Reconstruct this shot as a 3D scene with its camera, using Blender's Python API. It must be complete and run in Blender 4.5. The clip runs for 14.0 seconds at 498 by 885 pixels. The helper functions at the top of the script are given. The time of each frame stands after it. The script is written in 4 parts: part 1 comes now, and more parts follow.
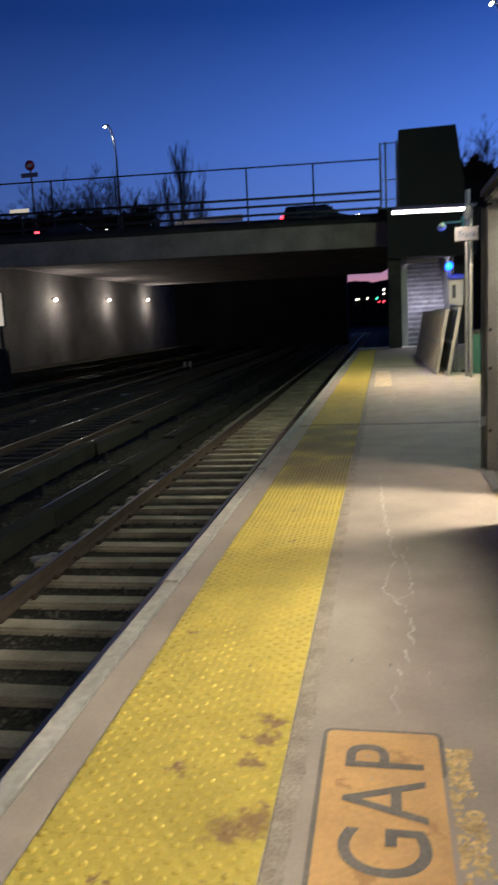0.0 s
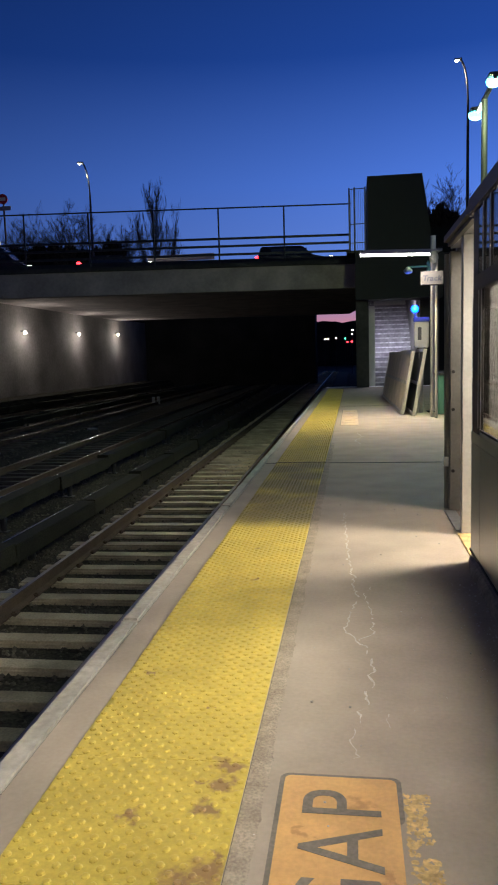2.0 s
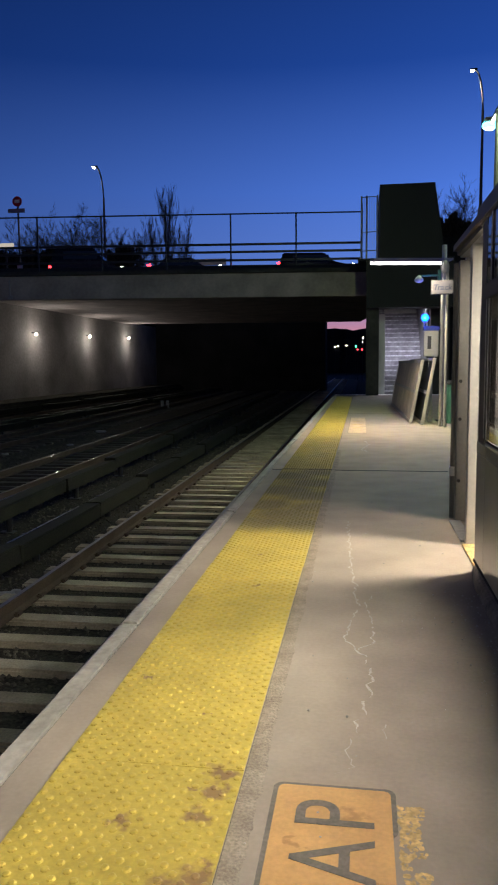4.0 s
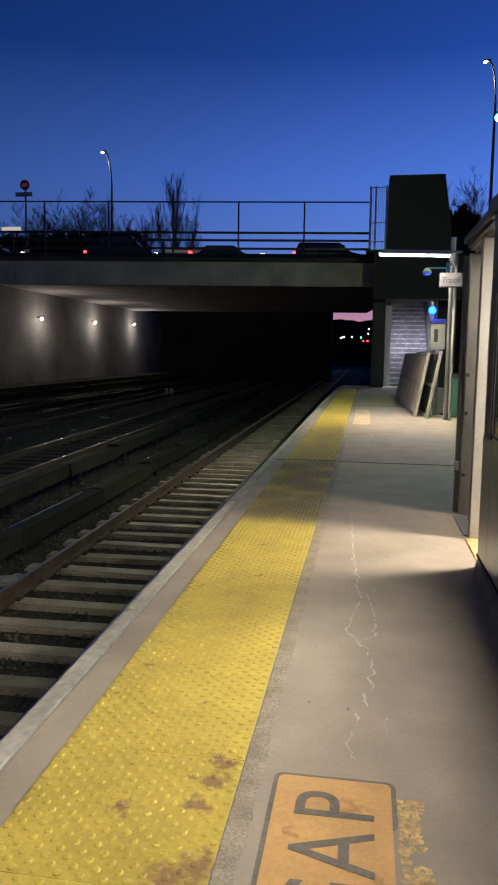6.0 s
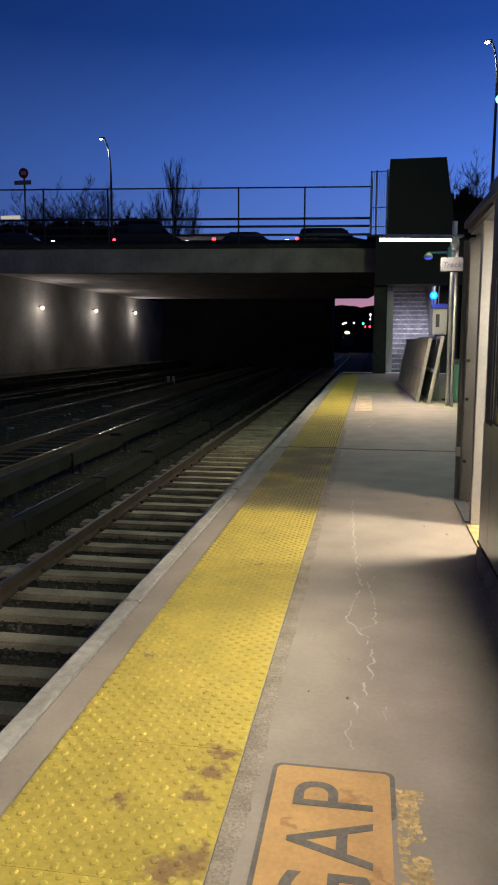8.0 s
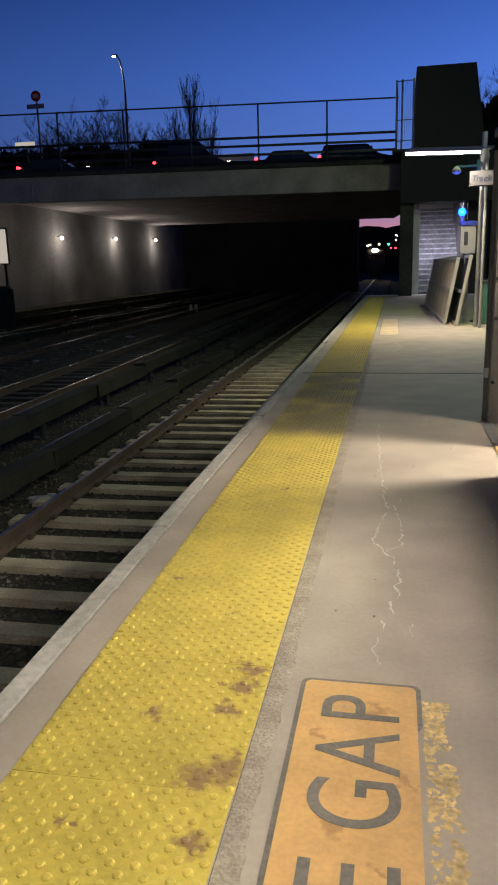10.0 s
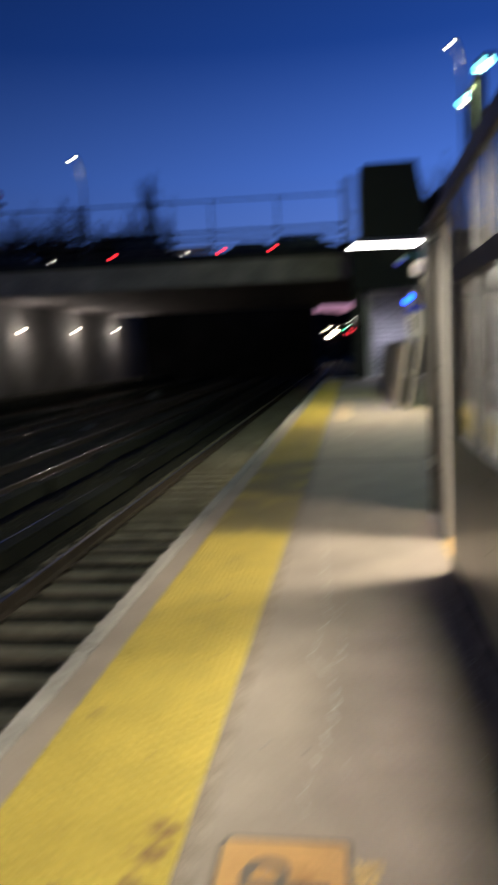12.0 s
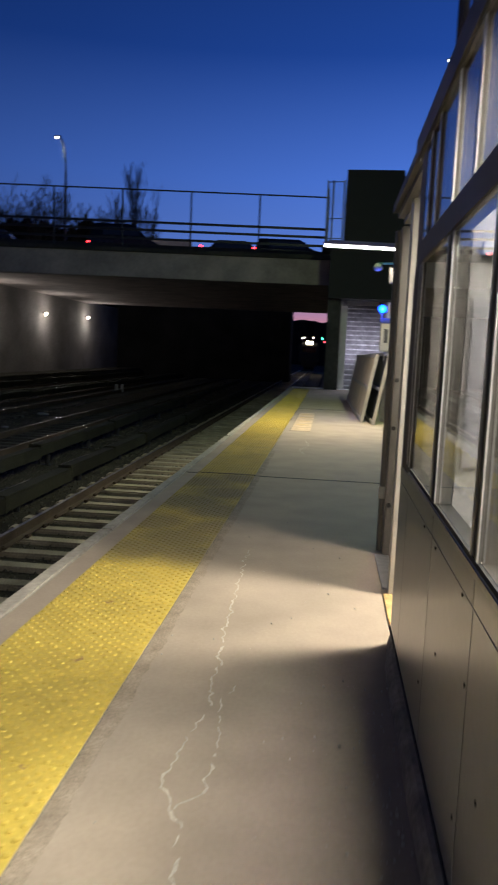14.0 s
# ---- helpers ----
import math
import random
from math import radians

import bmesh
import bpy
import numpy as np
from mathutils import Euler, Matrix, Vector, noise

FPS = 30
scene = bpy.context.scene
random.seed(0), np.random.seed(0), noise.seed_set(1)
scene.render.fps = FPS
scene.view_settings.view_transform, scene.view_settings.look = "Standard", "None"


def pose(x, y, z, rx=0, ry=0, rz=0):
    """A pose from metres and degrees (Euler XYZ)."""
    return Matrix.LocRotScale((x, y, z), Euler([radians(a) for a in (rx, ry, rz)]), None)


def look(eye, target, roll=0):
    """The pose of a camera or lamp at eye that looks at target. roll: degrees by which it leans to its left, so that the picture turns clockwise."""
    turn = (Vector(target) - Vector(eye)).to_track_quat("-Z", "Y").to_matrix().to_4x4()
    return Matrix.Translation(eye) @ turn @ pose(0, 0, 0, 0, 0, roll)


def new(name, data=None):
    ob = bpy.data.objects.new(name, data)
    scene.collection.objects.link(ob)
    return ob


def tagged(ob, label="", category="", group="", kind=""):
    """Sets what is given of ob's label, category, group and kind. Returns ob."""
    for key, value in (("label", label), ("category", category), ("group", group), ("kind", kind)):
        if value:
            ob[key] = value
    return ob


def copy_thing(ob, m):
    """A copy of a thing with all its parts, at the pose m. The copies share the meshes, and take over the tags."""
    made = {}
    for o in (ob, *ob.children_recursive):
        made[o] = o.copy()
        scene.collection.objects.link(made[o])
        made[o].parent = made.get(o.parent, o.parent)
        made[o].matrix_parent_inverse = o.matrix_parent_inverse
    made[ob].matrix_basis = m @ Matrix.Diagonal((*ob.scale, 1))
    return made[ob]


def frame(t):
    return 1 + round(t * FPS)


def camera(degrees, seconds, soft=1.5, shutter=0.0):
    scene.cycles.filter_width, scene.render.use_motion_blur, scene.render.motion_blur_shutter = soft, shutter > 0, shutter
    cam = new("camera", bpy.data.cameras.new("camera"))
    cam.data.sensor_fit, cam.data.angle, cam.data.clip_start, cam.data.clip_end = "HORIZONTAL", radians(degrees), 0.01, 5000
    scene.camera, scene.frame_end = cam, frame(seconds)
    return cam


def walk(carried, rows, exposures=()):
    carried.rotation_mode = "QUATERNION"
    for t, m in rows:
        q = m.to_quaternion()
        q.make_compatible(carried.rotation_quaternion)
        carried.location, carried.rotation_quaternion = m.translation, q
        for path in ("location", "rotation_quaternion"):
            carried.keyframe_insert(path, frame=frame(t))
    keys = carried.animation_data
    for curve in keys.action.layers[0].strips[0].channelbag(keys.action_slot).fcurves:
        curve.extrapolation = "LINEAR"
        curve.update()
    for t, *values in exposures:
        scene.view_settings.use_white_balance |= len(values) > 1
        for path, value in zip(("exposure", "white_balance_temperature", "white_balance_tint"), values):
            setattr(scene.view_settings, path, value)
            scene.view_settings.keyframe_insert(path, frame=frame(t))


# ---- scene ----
cam = camera(37.5, 14.0, soft=2.0, shutter=1.0)
PATH = [
    (0, (0.931, 0.183, 1.312), (0.563, 2.123, 0.99), -2.9),
    (0.5, (0.934, 0.184, 1.318), (0.629, 2.142, 1.052), -1.5),
    (1, (0.937, 0.174, 1.322), (0.624, 2.136, 1.096), -1.4),
    (1.5, (0.941, 0.177, 1.32), (0.644, 2.142, 1.095), -1.7),
    (2, (0.952, 0.197, 1.312), (0.671, 2.165, 1.085), -1.6),
    (2.5, (0.969, 0.2, 1.318), (0.684, 2.167, 1.091), -1.8),
    (3, (0.975, 0.197, 1.318), (0.645, 2.157, 1.1), -1.0),
    (5.3, (0.976, 0.23, 1.296), (0.712, 2.201, 1.085), 0.2),
    (5.5, (0.975, 0.221, 1.302), (0.698, 2.189, 1.078), 0.4),
    (6, (0.96, 0.221, 1.31), (0.649, 2.182, 1.07), 0.7),
    (6.5, (0.973, 0.223, 1.312), (0.659, 2.184, 1.071), 0.4),
    (7, (0.972, 0.222, 1.313), (0.662, 2.183, 1.076), 0.5),
    (7.2, (0.975, 0.229, 1.31), (0.655, 2.188, 1.063), 0.1),
    (9.3, (0.984, 0.254, 1.328), (0.668, 2.201, 0.997), 0.2),
    (9.5, (0.989, 0.255, 1.32), (0.634, 2.185, 0.937), -0.9),
    (10, (0.982, 0.264, 1.298), (0.6, 2.171, 0.832), -1.5),
    (10.5, (1.008, 0.187, 1.303), (0.725, 2.13, 0.924), -1.8),
    (11, (1.101, 0.22, 1.313), (1.034, 2.193, 0.993), -5.4),
    (11.2, (1.133, 0.254, 1.316), (1.052, 2.227, 0.997), -3.1),
    (11.5, (1.174, 0.344, 1.328), (1.115, 2.318, 1.01), -0.2),
    (11.8, (1.146, 0.429, 1.347), (0.834, 2.382, 1.045), -2.6),
    (11.9, (1.141, 0.455, 1.361), (0.811, 2.406, 1.069), -3.1),
    (12, (1.136, 0.481, 1.375), (0.844, 2.444, 1.127), -3.0),
    (12.1, (1.14, 0.547, 1.35), (0.952, 2.527, 1.141), -2.4),
    (12.2, (1.145, 0.613, 1.324), (0.974, 2.592, 1.09), -2.7),
    (12.5, (1.166, 0.723, 1.3), (1.059, 2.708, 1.073), 1.9),
    (12.8, (1.24, 0.861, 1.309), (1.179, 2.837, 1.003), 3.0),
    (13, (1.272, 1.045, 1.265), (1.181, 2.959, 0.691), -2.0),
    (13.2, (1.235, 1.158, 1.28), (1.046, 3.117, 0.925), -0.4),
    (13.5, (1.244, 1.326, 1.302), (0.966, 3.297, 1.107), -1.0),
    (13.7, (1.288, 1.416, 1.307), (1.077, 3.391, 1.074), 0.2),
    (14, (1.339, 1.587, 1.293), (1.131, 3.561, 1.052), 2.4),
]
walk(cam, [(t, look(eye, target, roll)) for t, eye, target, roll in PATH],
     [(0, 0.08), (7, 0.04), (10, -0.02), (10.5, -0.08), (11, -0.25), (11.5, -0.15), (12.5, -0.08), (14, 0.04)])

# ---- world and light ----
world = bpy.data.worlds.new("world")
scene.world = world
world.use_nodes = True
wn, wl = world.node_tree.nodes, world.node_tree.links
bg = wn["Background"]
tc, sep, ramp = wn.new("ShaderNodeTexCoord"), wn.new("ShaderNodeSeparateXYZ"), wn.new("ShaderNodeValToRGB")
wl.new(tc.outputs["Generated"], sep.inputs[0])
wl.new(sep.outputs["Z"], ramp.inputs[0])
els = ramp.color_ramp.elements
els[0].position, els[0].color = 0.0, (0.02, 0.02, 0.03, 1)
els[1].position, els[1].color = 1.0, (0.0015, 0.006, 0.03, 1)
for p, c in ((0.012, (0.60, 0.16, 0.17, 1)), (0.05, (0.40, 0.20, 0.30, 1)), (0.10, (0.10, 0.19, 0.56, 1)), (0.22, (0.055, 0.14, 0.52, 1)),
             (0.36, (0.011, 0.048, 0.25, 1)), (0.52, (0.005, 0.022, 0.12, 1))):
    e = els.new(p)
    e.color = c
side, tint = wn.new("ShaderNodeMapRange"), wn.new("ShaderNodeVectorMath")
side.inputs["From Min"].default_value, side.inputs["From Max"].default_value = -0.80, 0.15
side.inputs["To Min"].default_value, side.inputs["To Max"].default_value = 0.22, 1.30
wl.new(sep.outputs["X"], side.inputs["Value"])
tint.operation = "SCALE"
wl.new(ramp.outputs[0], tint.inputs[0])
back, both = wn.new("ShaderNodeMapRange"), wn.new("ShaderNodeMath")
back.inputs["From Min"].default_value, back.inputs["From Max"].default_value = -0.35, 0.45
back.inputs["To Min"].default_value, back.inputs["To Max"].default_value = 0.28, 1.0
wl.new(sep.outputs["Y"], back.inputs["Value"])
both.operation = "MULTIPLY"
wl.new(side.outputs[0], both.inputs[0])
wl.new(back.outputs[0], both.inputs[1])
wl.new(both.outputs[0], tint.inputs["Scale"])
wl.new(tint.outputs[0], bg.inputs[0])
bg.inputs[1].default_value = 1.0


def area(name, m, sx, sy, watts, color, spread=180):
    d = bpy.data.lights.new(name, "AREA")
    d.shape, d.size, d.size_y, d.energy, d.color, d.spread = "RECTANGLE", sx, sy, watts, color, radians(spread)
    o = new(name, d)
    o.matrix_world = m
    return o


def point(name, at, watts, color, radius=0.08):
    d = bpy.data.lights.new(name, "POINT")
    d.energy, d.color, d.shadow_soft_size = watts, color, radius
    o = new(name, d)
    o.location = at
    return o


WARM, CYAN = (1.0, 0.94, 0.83), (0.78, 1.0, 0.52)
TUBE_ROWS = (2.08, 2.85)
for sy in (-1.9, 0.6, 3.1):
    for sx in TUBE_ROWS:
        area("shelter_light_source", pose(sx, sy, 2.10), 0.52, 1.2, 73, WARM)
area("vestibule_light_source", pose(2.85, 5.30, 2.12), 0.8, 0.45, 175, (1.0, 0.90, 0.74))
area("vestibule_light_source", pose(2.42, 6.0, 2.12), 0.20, 0.3, 30, (1.0, 0.88, 0.72))
area("platform_tube_source", pose(1.8, 15.0, 3.20), 1.3, 0.10, 140, (1.0, 0.88, 0.62), 155)
point("flood_source", (3.78, 15.72, 6.42), 400, CYAN, 0.15)
point("flood_source", (3.75, 17.98, 6.42), 400, CYAN, 0.15)
point("help_light_source", (2.33, 16.96, 2.31), 70, (0.03, 0.08, 1.0), 0.05)
WALL_LAMPS = ((36.0, 3.2), (45.15, 3.37), (54.6, 3.56), (64.2, 3.78))
for ly, lz in WALL_LAMPS:
    point("wall_lamp_source", (-18.8, ly, lz - 0.25), 80, (1.0, 0.95, 0.90), 0.1)
# Unseen lamp added above the steps to brighten them.
area("stair_fill_source", pose(2.6, 33.0, 3.8), 1.2, 0.1, 85, (0.85, 0.82, 1.0))
for at in ((-18.02, 52.0, 14.5), (6.98, 45.0, 16.8)):
    point("street_lamp_source", at, 330, (1.0, 0.82, 0.55), 0.12)
# Two unseen fill lamps added behind the viewpoint to lift floor, panel and sleepers.
area("unseen_fill_source", pose(2.7, -2.0, 6.4), 0.5, 0.5, 110, (1.0, 0.90, 0.70))
area("unseen_fill_source", pose(-0.75, -5.5, 5.2), 0.5, 0.5, 60, (1.0, 0.94, 0.80))


# ---- materials ----
def mat(name, color, rough=0.6, metal=0.0, grain=0.0, grain_scale=40.0, stain=0.0, stain_scale=2.5, bump=0.0, emit=None, strength=0.0, alpha_rand=0.0, sheen=0.5):
    m = bpy.data.materials.new(name)
    m.use_nodes = True
    n, l = m.node_tree.nodes, m.node_tree.links
    b = n["Principled BSDF"]
    b.inputs["Base Color"].default_value = (*color, 1)
    b.inputs["Roughness"].default_value, b.inputs["Metallic"].default_value = rough, metal
    b.inputs["Specular IOR Level"].default_value = sheen
    if emit:
        b.inputs["Emission Color"].default_value, b.inputs["Emission Strength"].default_value = (*emit, 1), strength
    if grain or stain or alpha_rand:
        geo = n.new("ShaderNodeNewGeometry")
        out = None
        f = n.new("ShaderNodeTexNoise")
        f.inputs["Scale"].default_value, f.inputs["Detail"].default_value = grain_scale, 6
        l.new(geo.outputs["Position"], f.inputs["Vector"])
        g = n.new("ShaderNodeTexNoise")
        g.inputs["Scale"].default_value, g.inputs["Detail"].default_value = stain_scale, 5
        l.new(geo.outputs["Position"], g.inputs["Vector"])
        r1, r2 = n.new("ShaderNodeMapRange"), n.new("ShaderNodeMapRange")
        for r, a, src in ((r1, grain, f), (r2, stain, g)):
            r.inputs["From Min"].default_value, r.inputs["From Max"].default_value = 0.3, 0.7
            r.inputs["To Min"].default_value, r.inputs["To Max"].default_value = 1 - a, 1 + a
            l.new(src.outputs["Fac"], r.inputs["Value"])
        mul = n.new("ShaderNodeMath")
        mul.operation = "MULTIPLY"
        l.new(r1.outputs[0], mul.inputs[0])
        l.new(r2.outputs[0], mul.inputs[1])
        last = mul
        if alpha_rand:
            oi = n.new("ShaderNodeObjectInfo")
            r3, m3 = n.new("ShaderNodeMapRange"), n.new("ShaderNodeMath")
            r3.inputs["To Min"].default_value, r3.inputs["To Max"].default_value = 1 - alpha_rand, 1 + alpha_rand
            l.new(oi.outputs["Random"], r3.inputs["Value"])
            m3.operation = "MULTIPLY"
            l.new(mul.outputs[0], m3.inputs[0])
            l.new(r3.outputs[0], m3.inputs[1])
            last = m3
        sc = n.new("ShaderNodeVectorMath")
        sc.operation = "SCALE"
        sc.inputs[0].default_value = color
        l.new(last.outputs[0], sc.inputs["Scale"])
        l.new(sc.outputs[0], b.inputs["Base Color"])
        if bump:
            bm_ = n.new("ShaderNodeBump")
            bm_.inputs["Strength"].default_value, bm_.inputs["Distance"].default_value = bump, 0.02
            l.new(f.outputs["Fac"], bm_.inputs["Height"])
            l.new(bm_.outputs[0], b.inputs["Normal"])
        rr = n.new("ShaderNodeMapRange")
        rr.inputs["To Min"].default_value, rr.inputs["To Max"].default_value = max(0.02, rough - 0.12), min(1, rough + 0.12)
        l.new(g.outputs["Fac"], rr.inputs["Value"])
        l.new(rr.outputs[0], b.inputs["Roughness"])
    return m


CONCRETE = mat("platform_concrete", (0.36, 0.303, 0.245), 0.75, sheen=0.25, grain=0.05, grain_scale=55, stain=0.14, stain_scale=2.6, bump=0.04)
EDGE_WOOD = mat("edge_timber", (0.40, 0.375, 0.33), 0.8, sheen=0.1, grain=0.15, grain_scale=25, stain=0.15, stain_scale=3, bump=0.25)
TACTILE = mat("tactile_yellow", (0.54, 0.415, 0.08), 0.5, sheen=0.4, grain=0.12, grain_scale=60, stain=0.14, stain_scale=4, bump=0.06, alpha_rand=0.06)
def stained(m, tint, amount, spots):
    """Soft patches, stains and painted shade, with ragged edges at given places: (x, y, radius)."""
    n, l = m.node_tree.nodes, m.node_tree.links
    b = n["Principled BSDF"]
    base = b.inputs["Base Color"].links[0].from_socket
    geo, wob, add = n.new("ShaderNodeNewGeometry"), n.new("ShaderNodeTexNoise"), n.new("ShaderNodeVectorMath")
    wob.inputs["Scale"].default_value, wob.inputs["Detail"].default_value = 24.0, 6
    l.new(geo.outputs["Position"], wob.inputs["Vector"])
    add.operation = "MULTIPLY_ADD"
    add.inputs[1].default_value = (0.16, 0.16, 0.0)
    l.new(wob.outputs["Color"], add.inputs[0])
    l.new(geo.outputs["Position"], add.inputs[2])
    total = None
    for x, y, r in spots:
        d, f = n.new("ShaderNodeVectorMath"), n.new("ShaderNodeMapRange")
        d.operation = "DISTANCE"
        d.inputs[1].default_value = (x + 0.08, y + 0.08, 0.008)
        l.new(add.outputs[0], d.inputs[0])
        f.inputs["From Min"].default_value, f.inputs["From Max"].default_value = r * 1.15, r * 0.45
        l.new(d.outputs["Value"], f.inputs["Value"])
        if total is None:
            total = f.outputs[0]
        else:
            mx = n.new("ShaderNodeMath")
            mx.operation = "MAXIMUM"
            l.new(total, mx.inputs[0])
            l.new(f.outputs[0], mx.inputs[1])
            total = mx.outputs[0]
    k, mix = n.new("ShaderNodeMath"), n.new("ShaderNodeMix")
    k.operation = "MULTIPLY"
    k.inputs[1].default_value = amount
    l.new(total, k.inputs[0])
    mix.data_type = "RGBA"
    l.new(k.outputs[0], mix.inputs[0])
    l.new(base, mix.inputs[6])
    mix.inputs[7].default_value = (*tint, 1)
    l.new(mix.outputs[2], b.inputs["Base Color"])


stained(TACTILE, (0.20, 0.105, 0.07), 0.8, ((0.54, 2.40, 0.05), (0.545, 2.285, 0.045), (0.515, 2.165, 0.045), (0.57, 1.90, 0.065), (0.50, 1.86, 0.06), (0.59, 1.96, 0.03), (0.54, 1.64, 0.045), (0.09, 3.08, 0.016),
                                            (0.22, 1.66, 0.022), (0.41, 2.79, 0.016), (0.46, 3.62, 0.02), (0.30, 2.12, 0.035), (0.47, 2.30, 0.02), (0.38, 4.4, 0.02), (0.30, 5.1, 0.02)))
# Trodden-in grime and painted shade past the shelter, on tiles before the expansion joint.
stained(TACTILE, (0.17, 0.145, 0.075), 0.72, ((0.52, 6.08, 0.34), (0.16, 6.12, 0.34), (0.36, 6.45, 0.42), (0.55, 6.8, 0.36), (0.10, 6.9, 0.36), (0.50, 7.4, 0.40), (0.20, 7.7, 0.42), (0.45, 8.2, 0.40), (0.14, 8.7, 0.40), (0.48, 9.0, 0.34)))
PLAQUE = mat("plaque_orange", (0.60, 0.355, 0.13), 0.55, grain=0.08, grain_scale=70, stain=0.12, stain_scale=6)
stained(PLAQUE, (0.30, 0.15, 0.05), 0.55, ((0.955, 2.235, 0.035), (0.80, 2.10, 0.02), (1.03, 1.92, 0.025), (0.86, 1.75, 0.03), (0.98, 1.62, 0.02)))
PLAQUE_INK = mat("plaque_ink", (0.165, 0.145, 0.12), 0.6, grain=0.2, grain_scale=80, stain=0.2, stain_scale=9)
FADED = mat("faded_plaque", (0.50, 0.385, 0.25), 0.65, grain=0.2, grain_scale=25, stain=0.3, stain_scale=4)
WORN_YELLOW = mat("worn_yellow_paint", (0.54, 0.38, 0.16), 0.7, grain=0.35, grain_scale=60, stain=0.3, stain_scale=12)
CRACK_FILL = mat("crack_filler", (0.49, 0.455, 0.41), 0.7, grain=0.3, grain_scale=80, stain=0.2)
DARK_JOINT = mat("dark_joint", (0.03, 0.03, 0.028), 0.9, grain=0.2, stain=0.2)
BALLAST = mat("ballast", (0.048, 0.044, 0.034), 0.95, sheen=0.1, grain=0.5, grain_scale=28, stain=0.35, stain_scale=1.4, bump=0.6)
STONE = mat("ballast_stone", (0.105, 0.097, 0.077), 0.9, sheen=0.2, grain=0.4, grain_scale=35, stain=0.4, stain_scale=3)
SLEEPER = mat("sleeper_concrete", (0.39, 0.345, 0.25), 0.85, sheen=0.2, grain=0.2, grain_scale=45, stain=0.3, stain_scale=2.5, bump=0.2, alpha_rand=0.18)
DARK_SLEEPER = mat("dark_sleeper", (0.07, 0.062, 0.052), 0.9, grain=0.3, grain_scale=30, stain=0.3, alpha_rand=0.2)
RAIL_RUST = mat("rail_rust", (0.10, 0.074, 0.054), 0.8, sheen=0.15, grain=0.25, grain_scale=60, stain=0.25, bump=0.15)
RAIL_TOP = mat("rail_top_steel", (0.32, 0.285, 0.25), 0.4, metal=1.0, grain=0.1, stain=0.15)
GLINT_STEEL = mat("worn_glint_steel", (0.62, 0.61, 0.60), 0.2, metal=1.0, grain=0.1, stain=0.2)
OFFWHITE = mat("weathered_white", (0.30, 0.30, 0.28), 0.6, grain=0.06, stain=0.1)
COVER = mat("third_rail_cover", (0.034, 0.033, 0.022), 0.7, sheen=0.15, grain=0.25, grain_scale=30, stain=0.35, stain_scale=1.5, bump=0.1, alpha_rand=0.25)
STEEL_DARK = mat("dark_steel", (0.045, 0.047, 0.05), 0.5, metal=0.4, grain=0.15, stain=0.2)
GALV = mat("galvanised_steel", (0.40, 0.40, 0.40), 0.42, metal=0.8, grain=0.12, grain_scale=20, stain=0.15)
ALU = mat("grey_painted_panel", (0.31, 0.315, 0.31), 0.34, metal=0.5, grain=0.04, grain_scale=30, stain=0.16, stain_scale=2.2)
BRONZE = mat("bronze_frame", (0.075, 0.070, 0.064), 0.58, metal=0.1, sheen=0.3, grain=0.1, stain=0.15)
CREAM = mat("cream_paint", (0.42, 0.415, 0.395), 0.45, grain=0.06, stain=0.08)
CURB = mat("curb_concrete", (0.24, 0.215, 0.19), 0.75, grain=0.25, grain_scale=45, stain=0.35, stain_scale=6, bump=0.3)
END_GREY = mat("end_post_grey", (0.22, 0.215, 0.20), 0.5, metal=0.3, grain=0.08, stain=0.2, stain_scale=3)
WHITE = mat("white_paint", (0.75, 0.74, 0.72), 0.5, grain=0.05, stain=0.08)
INNER = mat("shelter_inner_wall", (0.30, 0.295, 0.30), 0.6, grain=0.05, stain=0.10, stain_scale=1.5)
BRIDGE_CONC = mat("bridge_concrete", (0.43, 0.375, 0.35), 0.85, sheen=0.2, grain=0.10, grain_scale=8, stain=0.24, stain_scale=0.9, bump=0.2)
WALL_CONC = mat("retaining_concrete", (0.27, 0.245, 0.23), 0.85, grain=0.15, grain_scale=6, stain=0.35, stain_scale=0.35, bump=0.2)
DARK_CONC = mat("dark_concrete", (0.055, 0.053, 0.05), 0.9, grain=0.2, grain_scale=6, stain=0.4, stain_scale=0.6)
BLACK_PANEL = mat("black_cladding", (0.020, 0.020, 0.022), 0.75, grain=0.1, stain=0.2)
ASPHALT = mat("asphalt", (0.05, 0.05, 0.05), 0.9, grain=0.2, stain=0.2)
BARK = mat("bark", (0.05, 0.045, 0.04), 0.9, grain=0.3, stain=0.2)
SOIL = mat("dark_ground", (0.03, 0.03, 0.024), 0.95, sheen=0.05, grain=0.3, grain_scale=3, stain=0.3, stain_scale=0.2)
TREELINE = mat("far_woods", (0.026, 0.026, 0.025), 1.0, sheen=0.1, grain=0.3, grain_scale=0.5, stain=0.3, stain_scale=0.1)
RUBBER = mat("rubber", (0.02, 0.02, 0.02), 0.8, grain=0.1, stain=0.1)
CAR_DARK = mat("dark_car_paint", (0.02, 0.022, 0.026), 0.25, metal=0.3, grain=0.02, stain=0.05)
CAR_GREY = mat("grey_car_paint", (0.09, 0.09, 0.10), 0.25, metal=0.5, grain=0.02, stain=0.05)
CAR_GLASS = mat("car_glass", (0.01, 0.012, 0.015), 0.08, grain=0.02, stain=0.02)
SIGN_RED = mat("sign_red", (0.45, 0.02, 0.03), 0.5, grain=0.05, stain=0.08)
PLY = mat("plywood", (0.56, 0.49, 0.41), 0.6, grain=0.15, grain_scale=18, stain=0.2, stain_scale=2)
